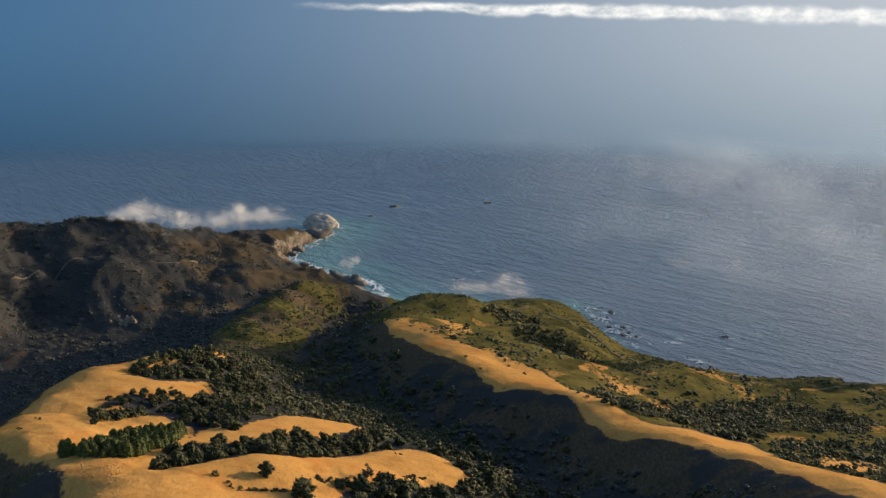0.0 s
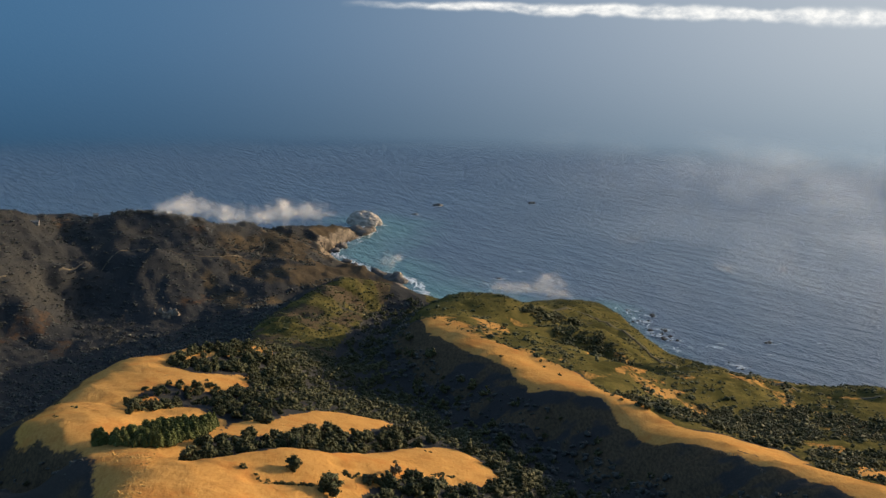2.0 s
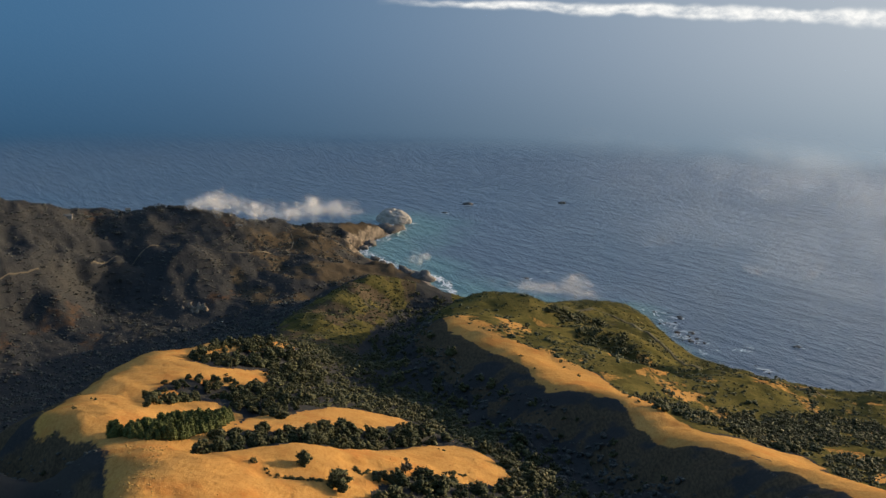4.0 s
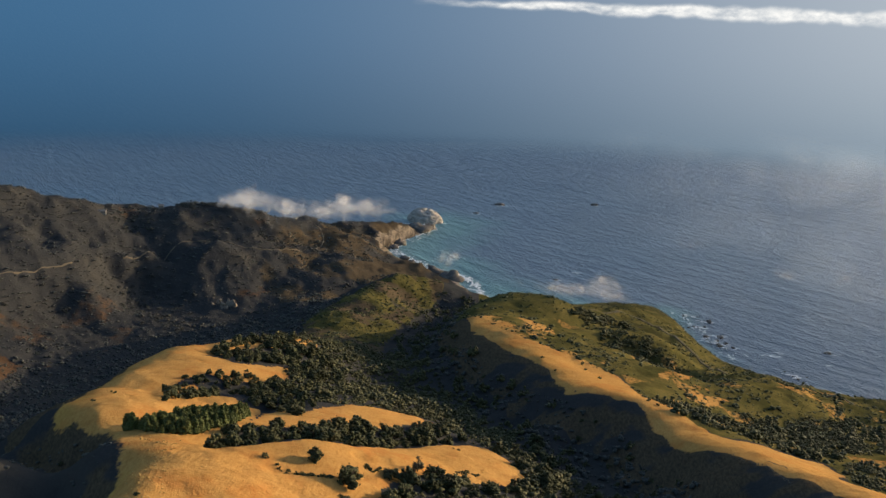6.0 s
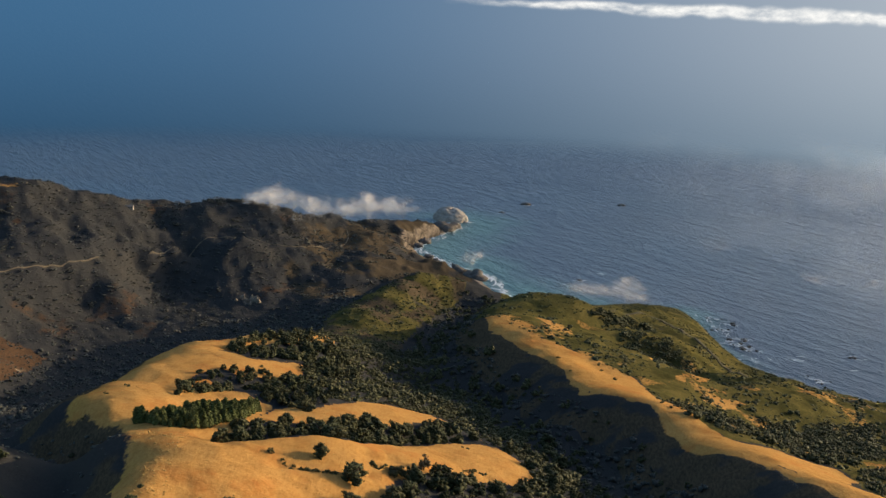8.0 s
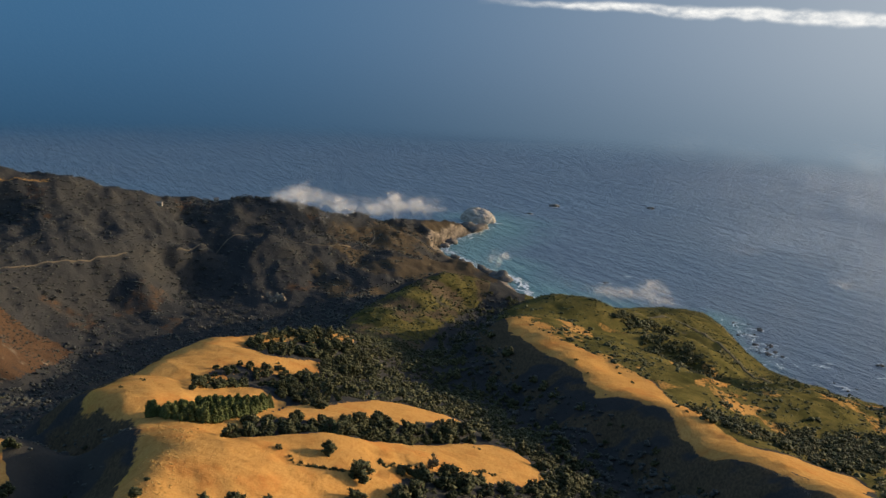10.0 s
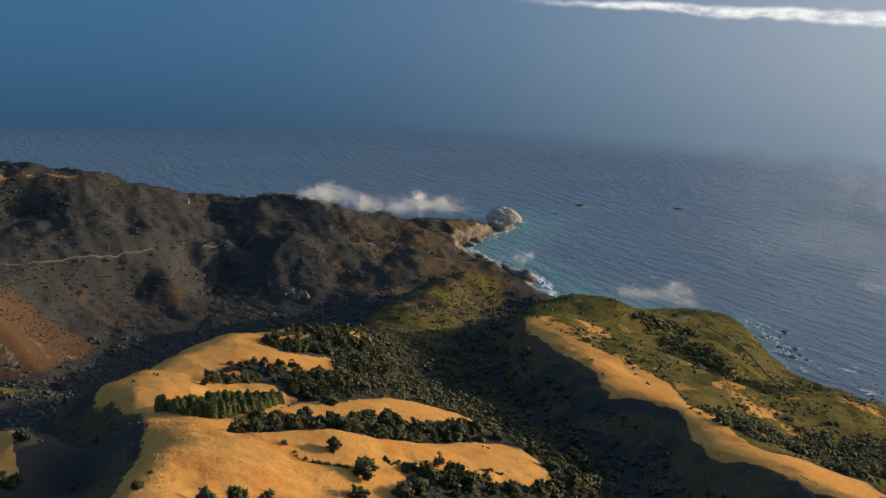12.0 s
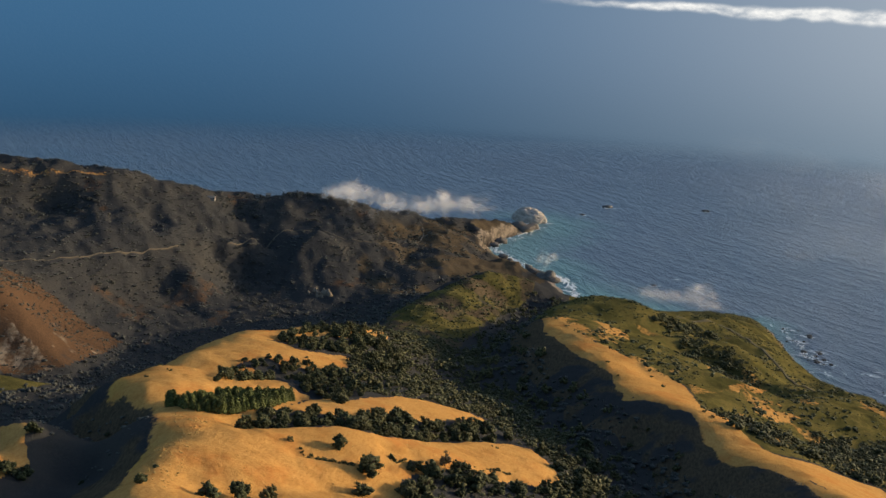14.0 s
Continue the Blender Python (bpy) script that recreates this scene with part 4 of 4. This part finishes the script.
build_surf("cove_surf", "white surf breaking along the dark beach of the cove", [(-64, 1350), (-74, 1392), (-94, 1445), (-120, 1466)], 70, 4.0, 8.0, 1)
build_surf("point_surf", "white surf among the rocks below the cliffs", [(-128, 1468), (-160, 1500), (-192, 1540), (-222, 1580), (-236, 1604), (-222, 1668), (-198, 1745), (-190, 1790)], 190, 5.5, 5.5, 2)
build_surf("rock_surf", "foam round the sea rocks below the green bluff", [(196, 1330), (212, 1280), (228, 1215), (246, 1150)], 50, 9.0, 4.0, 3)
for k, (x, y, s) in enumerate(((-216, 1812, 26), (-190, 1836, 16), (-90, 2040, 12), (-131, 1940, 9), (99, 2099, 6), (361, 1196, 7), (286, 1175, 9), (32, 1466, 9), (64, 1518, 6), (-1056, 1934, 20))):
    build_surf("rock_foam", "white foam round a rock in the sea", [(x - s, y), (x + s, y)], 9, 2.0, s * 0.4, 20 + k)
build_surf("white_caps", "few small white caps on the open sea", [(300, 1180), (340, 1170), (380, 1210), (420, 1200)], 6, 12.0, 4.0, 40)

for k, (x, y, sz) in enumerate(((-380, 1196, 3.0), (-370, 1199, 6.0), (-364, 1196, 3.6), (-373, 1190, 2.6), (-386, 1200, 3), (-392, 1193, 2.4))):
    z = float(ground_height(np.array([x]), np.array([y]))[0])
    build_rock("outcrop", x, y, z, (sz * 0.75, sz * 0.5, sz * 1.15), 120 + k, MAT_TAN_ROCK, "pale broken rock outcrop low on the dark hillside", 2.2)

rng_r = np.random.default_rng(9)
REEF = ((207, 1322), (229, 1297), (213, 1275), (239, 1240), (221, 1216), (230, 1212), (244, 1200), (219, 1160), (225, 1134), (249, 1099), (300, 1108))
for k in range(44):
    cx, cy = REEF[k % len(REEF)]
    x, y = cx + rng_r.normal() * 6, cy + rng_r.normal() * 7
    sz = 0.7 + 2.1 * rng_r.random() ** 2
    build_rock("shore_rock", x, y, 0.2, (sz * 1.3, sz, sz * 0.8), 50 + k, MAT_ROCK, "dark wet rock in the surf below the bluff")
for k, (x, y) in enumerate(REEF):
    build_surf("reef_foam", "white foam washing over the reef below the bluff", [(x - 9, y + 3), (x + 9, y - 3)], 11, 3.0, 3.4, 60 + k)
for k, (x, y, sz) in enumerate(((-148, 1458, 10), (-118, 1436, 11), (-186, 1494, 9), (-205, 1532, 7), (-214, 1752, 15), (-200, 1775, 9), (-236, 1610, 6), (-228, 1640, 7))):
    build_rock("shore_rock", x, y, 1.0, (sz * 1.2, sz, sz * 0.9), 80 + k, MAT_ROCK, "brown rock at the foot of the cliffs", 1.7)


# ---- clouds ----
def cloud_material(name="cloud_mist", size=0.035, far_glow=False, tone=(0.86, 0.86, 0.86)):
    m = Nodes(name)
    n = m.noise(size, 7, 0.62)
    thick = m.math("MULTIPLY", m.attr("thick"), m.steps(n, 0.12, 0.85) if far_glow else m.steps(n, 0.3, 0.62))
    white = m.put("BsdfDiffuse")
    white.inputs["Color"].default_value = (*tone, 1)
    glow = m.put("BsdfTranslucent")
    glow.inputs["Color"].default_value = (*tone, 1)
    both = m.put("MixShader", Fac=0.5)
    m.tree.links.new(white.outputs[0], both.inputs[1])
    m.tree.links.new(glow.outputs[0], both.inputs[2])
    # The far bank's sunlit brightness is put in as emission.
    if far_glow:
        both = m.put("Emission")
        both.inputs["Color"].default_value = (0.66, 0.645, 0.61, 1)
    clear = m.put("BsdfTransparent")
    out = m.put("MixShader")
    m.feed(out.inputs["Fac"], thick)
    m.tree.links.new(clear.outputs[0], out.inputs[1])
    m.tree.links.new(both.outputs[0], out.inputs[2])
    m.tree.links.new(out.outputs[0], m.tree.nodes["Material Output"].inputs["Surface"])
    return m.mat


MAT_CLOUD = cloud_material()
# Tinted blue so that the mist veils pass for bright sea haze.
MAT_MIST = cloud_material("marine_mist", 0.012, tone=(0.66, 0.76, 0.9))
MAT_FAR_CLOUD = cloud_material("far_fog_glow", 0.012, True)


def build_cloud(label, puffs, seed, thick=0.3, count=110):
    """A bank of mist: many small veils, each thin at its rim, that thicken where they gather, round (x, y, z, long, wide, high)."""
    rng = np.random.default_rng(seed)
    pieces, weights = [], []
    n = 10
    ang = np.arange(n) * 2 * math.pi / n
    ring = np.arange(n)
    after = (ring + 1) % n
    faces = np.concatenate([np.stack([ring, after, n + ring], 1), np.stack([after, n + after, n + ring], 1), np.stack([n + ring, n + after, np.full(n, 2 * n)], 1)])
    for x, y, z, long, wide, high in puffs:
        for _ in range(count):
            off = rng.normal(size=3) * np.array([long, wide, high]) * 0.42
            off[2] = abs(off[2]) * (1.0 if rng.random() < 0.62 else -0.7)
            c = np.array([x, y, z]) + off
            s = (0.3 + 0.75 * rng.random() ** 2) * (0.55 * high + 4.0)
            u = rng.normal(size=3) * np.array([1, 0.5, 0.45])
            u /= np.linalg.norm(u)
            w = np.cross(u, rng.normal(size=3))
            w /= np.linalg.norm(w)
            r = 0.5 + 0.8 * rng.random(n)
            rim = c + np.outer(np.cos(ang) * r * s * 1.9, u) + np.outer(np.sin(ang) * r * s, w)
            pieces.append((np.concatenate([rim, c + (rim - c) * 0.5, [c]]), faces))
            t = thick * (0.35 + 0.9 * rng.random())
            weights.append(np.concatenate([np.zeros(n), np.full(n, 0.5 * t), [t]]))
    vv, ff = join(pieces)
    me = mesh_of("cloud", vv, ff)
    attribute(me, "thick", np.concatenate(weights))
    return tagged(mesh_part("cloud", me, MAT_CLOUD, smooth=True), label, "cloud", kind="stuff")


RIDGE_CLOUD = [(-452, 1452, 94, 22, 18, 12), (-432, 1455, 100, 22, 18, 15), (-414, 1455, 95, 26, 20, 15), (-382, 1456, 89, 30, 20, 14), (-350, 1458, 84, 32, 20, 14), (-316, 1462, 84, 30, 20, 14), (-286, 1466, 94, 28, 22, 18), (-258, 1472, 92, 24, 22, 15), (-240, 1476, 88, 20, 20, 11), (-391, 1440, 70, 38, 12, 5), (-508, 1440, 80, 40, 14, 3), (-545, 1435, 76, 26, 12, 3), (-470, 1440, 60, 22, 14, 12)]
build_cloud("soft white cloud lying on the far ridge", RIDGE_CLOUD[:9], 2, 0.27, 62)
build_cloud("thin streaks of mist trailing along the far ridge", RIDGE_CLOUD[9:], 8, 0.14, 34)
build_cloud("wispy white cloud behind the green hill", [(25, 1298, 36, 26, 22, 9), (55, 1300, 31, 30, 22, 10), (83, 1300, 34, 26, 22, 14), (99, 1300, 45, 18, 18, 9), (105, 1300, 28, 24, 20, 9), (123, 1302, 24, 20, 18, 6)], 3, 0.17, 36)
build_cloud("thin wisp of mist over the cove", [(-136, 1500, 13, 20, 16, 10), (-124, 1502, 19, 14, 12, 7)], 4, 0.14, 30)
build_cloud("faint puff of mist over the sea", [(243, 1600, 36, 18, 16, 9)], 5, 0.12, 26)
build_cloud("faint puff of mist over the sea", [(428, 1408, 41, 22, 18, 8)], 6, 0.13, 26)
build_cloud("faint puff of mist over the sea", [(352, 1430, 38, 26, 18, 8)], 7, 0.1, 26)


def build_sea_haze_mist():
    """Wide, very faint veils: mist, and haze added to brighten the sea, thickening sunward."""
    rng = np.random.default_rng(12)
    pieces, weights = [], []
    n = 14
    ang = np.arange(n) * 2 * math.pi / n
    ring = np.arange(n)
    after = (ring + 1) % n
    band = [np.stack([k * n + ring, k * n + after, (k + 1) * n + after, (k + 1) * n + ring], 1) for k in range(3)]
    quads = np.concatenate(band)
    faces = np.concatenate([quads[:, :3], quads[:, [0, 2, 3]]])
    for _ in range(230):
        x, y = rng.uniform(180, 1500), 1120 + 1500 * rng.random() ** 1.5
        s = 50 + 80 * rng.random()
        c = np.array([x, y, 25 + 70 * rng.random()])
        a = rng.normal() * 0.5
        u, w = np.array([math.cos(a), math.sin(a), 0.06 * rng.normal()]), np.array([0.2 * rng.normal(), 0.3 * rng.normal(), 1.0])
        r = 0.7 + 0.5 * rng.random(n)
        rim = np.outer(np.cos(ang) * r * s * 2.6, u) + np.outer(np.sin(ang) * r * s * 0.55, w)
        v = np.concatenate([c + rim * k for k in (1.0, 0.7, 0.35, 0.05)])
        v[:, 2] = np.maximum(v[:, 2], 3.0)
        pieces.append((v, faces))
        t = 0.05 * np.clip((x - 120) / 500, 0.1, 1)
        weights.append(np.repeat([0.0, 0.35 * t, 0.85 * t, t], n))
    vv, ff = join(pieces)
    me = mesh_of("sea_mist", vv, ff)
    attribute(me, "thick", np.concatenate(weights))
    tagged(mesh_part("sea_mist", me, MAT_MIST, smooth=True), "thin mist veils added as bright haze over the open sea", "mist", kind="stuff")


build_sea_haze_mist()


def build_bank():
    """The fog bank on the horizon, in a long ragged strip that belongs to the backdrop; its sunlit brightness is
    painted as glow.
    """
    rng = np.random.default_rng(77)
    cols, rows = 420, 13
    a = np.radians(np.linspace(-11, 28, cols))
    k = np.linspace(-1, 1, rows)
    aa, kk = np.meshgrid(a, k)
    deg = np.degrees(aa)
    grow = np.clip((deg + 9) / 22, 0.05, 1)
    mid = 424 - 0.9 * (deg + 10) + (fbm(deg * 9, 0 * deg, 14, 4) - 0.5) * 18
    r = 4640 + 60 * kk
    z = mid + kk * (18 + 46 * grow * fbm(deg * 7 + 50, 0 * deg, 9, 4))
    me = mesh_of("backdrop", np.stack([CENTRE[0] + r * np.sin(aa), r * np.cos(aa), z], -1).reshape(-1, 3), grid_faces(rows, cols))
    attribute(me, "thick", np.clip(1.5 * (1 - kk ** 2) ** 2 * np.clip((deg + 9) / 9, 0, 1), 0, 1))
    tagged(mesh_part("backdrop", me, MAT_FAR_CLOUD, smooth=True), "long bright fog bank on the far horizon", "fog", kind="structure")


build_bank()


# ---- roads ----
MAT_DIRT = plain_material("dirt_road", (0.05, 0.043, 0.033), (0.17, 0.14, 0.1), 0.03)
MAT_TAR = plain_material("worn_asphalt", (0.07, 0.066, 0.045), (0.11, 0.1, 0.07), 0.8, 0.95, 0.3, 0.03)


def build_road(name, label, line, width, material):
    pts = np.array([p[:2] for p in line], float)
    for _ in range(3):
        pts = np.concatenate([[pts[0]], np.stack([pts[:-1] * 0.75 + pts[1:] * 0.25, pts[:-1] * 0.25 + pts[1:] * 0.75], 1).reshape(-1, 2), [pts[-1]]])
    d = np.gradient(pts, axis=0)
    d /= np.hypot(*d.T)[:, None]
    side = np.stack([d[:, 1], -d[:, 0]], 1)
    rows = [pts + side * width * k for k in (-0.5, -0.17, 0.17, 0.5)]
    z = np.max([ground_height(r[:, 0], r[:, 1]) for r in rows], 0) + 0.5
    verts = [np.c_[r, z] for r in rows]
    low = [np.c_[rows[0] - side * 0.3, z - 2.5]], [np.c_[rows[-1] + side * 0.3, z - 2.5]]
    verts = np.stack(low[0] + verts + low[1], 1).reshape(-1, 3)
    return tagged(mesh_part(name, mesh_of(name, verts, grid_faces(len(pts), 6)), material, smooth=False), label, "road", kind="structure")


build_road("road", "pale dirt road cut along the far hillside", ROAD_FAR[:7], 1.0, MAT_DIRT)
build_road("road", "pale dirt road winding round the coastal spur", ROAD_FAR[8:], 1.0, MAT_DIRT)
build_road("road", "grey coast road round the green bluff", HIGHWAY, 2.8, MAT_TAR)


# ---- single trees and bushes on the golden slope ----
rng_s = np.random.default_rng(21)
for x, y, size in ((-38, 367, 1.25), (-54, 374, 0.85), (-25, 389, 0.8), (-17, 390, 1.0), (-9, 393, 0.9), (-1, 400, 1.1), (7, 409, 0.9), (15, 421, 1.0), (-5, 404, 1.1), (2, 420, 0.8), (-36, 351, 0.9), (-22, 366, 1.0), (-74, 296, 1.0), (-66, 306, 1.1), (-58, 312, 0.8), (-93, 286, 0.6), (-176, 342, 0.75), (-165, 311, 0.9), (-161, 315, 0.8), (-170, 306, 0.8), (24, 436, 0.9), (-86, 466, 0.9), (-91, 470, 0.7), (-98, 478, 0.6)):
    tagged(plant(OAKS, x, y, size, rng_s), "round dark oak standing alone on dry golden grass")
PALE_OAK = tagged(build_tree("oak_tree", 77, 6.0, 8.5, plain_material("grey_twigs", (0.05, 0.045, 0.03), (0.12, 0.1, 0.06), 1.5)), "thin half-bare grey-brown tree on the golden slope", "tree")
plant([PALE_OAK], -17, 409, 1.0, rng_s)


def build_bush(seed):
    v, f = oak_crown(np.random.default_rng(seed), 3.4, 2.2, 48, 8)
    return mesh_part("bush", mesh_of("bush", v, f), MAT_OAK, smooth=True)


BUSHES = [tagged(build_bush(300 + k), "low dark bush on dry golden grass", "bush", "bushes on the slope") for k in range(4)]
gully_a = [(-67, 361), (-62, 360), (-58, 361), (-55, 362), (-52, 362), (-49, 364), (-46, 366)]
gully_b = [(-36, 387), (-33, 388), (-30, 390), (-25, 397), (-14, 411), (-9, 421), (-1, 434), (3, 436), (7, 438)]
lone = [(-72, 363), (-9, 473), (-6, 474), (-170, 423), (-174, 427), (-175, 452), (-178, 455), (-143, 559), (-131, 598), (-128, 592), (-192, 470), (-159, 358), (-165, 380), (-169, 397), (-99, 307), (-148, 333), (100, 573), (96, 578), (30, 690), (58, 705), (70, 660), (40, 660), (62, 690)]
for line in (gully_a, gully_b[:4], gully_b[4:]):
    for (x0, y0), (x1, y1) in zip(line, line[1:]):
        for k in (0.3, 0.6, 0.85):
            plant(BUSHES, x0 + (x1 - x0) * k + rng_s.normal() * 0.5, y0 + (y1 - y0) * k + rng_s.normal() * 0.7, 0.3 + 0.45 * rng_s.random(), rng_s, 0.3)
for x, y in gully_a + gully_b + lone:
    m_size = 0.5 + 0.6 * rng_s.random()
    plant(BUSHES, x + rng_s.normal() * 0.6, y + rng_s.normal() * 0.8, m_size, rng_s, 0.3)


# ---- houses and trees on the far ridge ----
MAT_WALL = plain_material("white_wall", (0.2, 0.18, 0.16), (0.3, 0.28, 0.25), 0.6, 0.8, 0.05)
MAT_ROOF = plain_material("grey_roof", (0.12, 0.11, 0.1), (0.22, 0.2, 0.18), 1.2, 0.8, 0.1)
MAT_PANE = plain_material("dark_pane", (0.02, 0.025, 0.03), (0.04, 0.045, 0.05), 1.0, 0.15, 0.0, 0.5)


def box(bm, x0, y0, z0, x1, y1, z1):
    m = Matrix.Translation(((x0 + x1) / 2, (y0 + y1) / 2, (z0 + z1) / 2)) @ Matrix.Diagonal((x1 - x0, y1 - y0, z1 - z0, 1))
    bmesh.ops.create_cube(bm, size=1.0, matrix=m)


def build_house(x, y, turn, long, deep):
    root = new("house")
    bm = bmesh.new()
    box(bm, -long / 2, -deep / 2, -2.5, long / 2, deep / 2, 3.0)
    part("wall", bm, MAT_WALL, root)
    bm = bmesh.new()
    a, b, h = long / 2 + 0.5, deep / 2 + 0.6, 2.2
    v = [bm.verts.new(p) for p in ((-a, -b, 3.004), (a, -b, 3.004), (a, b, 3.004), (-a, b, 3.004), (-a, 0, 3 + h), (a, 0, 3 + h))]
    for f in ((0, 1, 5, 4), (2, 3, 4, 5), (0, 4, 3), (1, 2, 5), (3, 2, 1, 0)):
        bm.faces.new([v[k] for k in f])
    part("roof", bm, MAT_ROOF, root)
    for k in range(3):
        bm = bmesh.new()
        wx = -long / 2 + long * (k + 0.5) / 3
        box(bm, wx - 0.7, -deep / 2 - 0.06, 0.9, wx + 0.7, -deep / 2 + 0.05, 2.2)
        part("window", bm, MAT_PANE, root)
    root.matrix_basis = pose(x, y, float(ground_height(np.array([x]), np.array([y]))[0]) + 0.4, 0, 0, turn)
    return tagged(root, "small white house with a grey gable roof on the ridge", "house", "houses on the far ridge")


for x, y, turn, long, deep in ((-602, 1338, 15, 11, 6), (-571, 1432, -10, 7, 5), (-556, 1436, 20, 7, 5)):
    build_house(x, y, turn, long, deep)
crest_wood = scatter([(-610, 1420), (-560, 1450), (-480, 1490), (-440, 1500), (-450, 1470), (-520, 1425), (-580, 1385)], 6.0, rng_t, lambda x, y: fbm(x, y, 25, 3) > 0.42)
woodland("ridge_trees", "dark line of trees on the far ridge", crest_wood, 8.0, MAT_BRUSH, 16)


# ---- a fence along the near end of the ridge ----
MAT_POST = plain_material("weathered_post", (0.09, 0.075, 0.06), (0.2, 0.17, 0.14), 4.0, 0.9, 0.02)
MAT_WIRE = plain_material("fence_wire", (0.12, 0.11, 0.1), (0.22, 0.2, 0.19), 2.0, 0.5, 0.0)


def build_fence(line, count):
    root = new("fence")
    pts = np.array(line, float)
    along = np.linspace(0, len(pts) - 1, count)
    xy = np.stack([np.interp(along, np.arange(len(pts)), pts[:, k]) for k in (0, 1)], 1)
    z = ground_height(xy[:, 0], xy[:, 1])
    base = Vector((xy[0, 0], xy[0, 1], z[0]))
    bm = bmesh.new()
    bmesh.ops.create_cone(bm, cap_ends=True, segments=7, radius1=0.11, radius2=0.09, depth=2.0, matrix=Matrix.Translation((0, 0, 0.6)))
    me = bpy.data.meshes.new("post")
    bm.to_mesh(me)
    bm.free()
    me.materials.append(MAT_POST)
    for (x, y), h in zip(xy, z):
        post = new("post", me)
        post.parent = root
        post.location = Vector((x, y, h)) - base
    for high in (0.5, 0.9, 1.3):
        bm = bmesh.new()
        for k in range(count - 1):
            a, b = Vector((*xy[k], z[k] + high)) - base, Vector((*xy[k + 1], z[k + 1] + high)) - base
            m = Matrix.Translation((a + b) / 2) @ (b - a).to_track_quat("Z", "Y").to_matrix().to_4x4()
            bmesh.ops.create_cone(bm, cap_ends=False, segments=5, radius1=0.015, radius2=0.015, depth=(b - a).length, matrix=m)
        part("wire", bm, MAT_WIRE, root)
    root.location = base
    return tagged(root, "weathered wire fence with wooden posts along the golden ridge", "fence")


build_fence([(128, 476), (132, 464), (136, 452), (139, 441), (141, 432), (143, 420)], 17)


# ---- dry tufts on the golden slope ----
MAT_STRAW = plain_material("dry_tufts", (0.3, 0.18, 0.055), (0.48, 0.3, 0.1), 2.0)
CREST_TUFTS = [(-138, 380), (-122, 390), (-108, 372), (-100, 340), (-92, 310), (-84, 285), (-100, 283), (-112, 310), (-106, 328), (-112, 345), (-122, 358)]
woodland("dry_tufts", "rough pale tufts of dry grass along the ridge", scatter(CREST_TUFTS, 1.7, rng_t, lambda x, y: fbm(x, y, 16, 3) > 0.42), 1.3, MAT_STRAW, 17, SHRUB_SHAPES, 0.7)
SLOPE_TUFTS = [(-205, 470), (-170, 600), (-120, 600), (-30, 560), (20, 500), (20, 440), (-20, 380), (-30, 300), (-90, 290), (-130, 360), (-190, 420)]
woodland("slope_tufts", "scattered dry tufts on the golden grass", scatter(SLOPE_TUFTS, 5.0, rng_t, lambda x, y: fbm(x + 5, y, 30, 3) > 0.5), 0.9, MAT_STRAW, 18, SHRUB_SHAPES, 0.6)
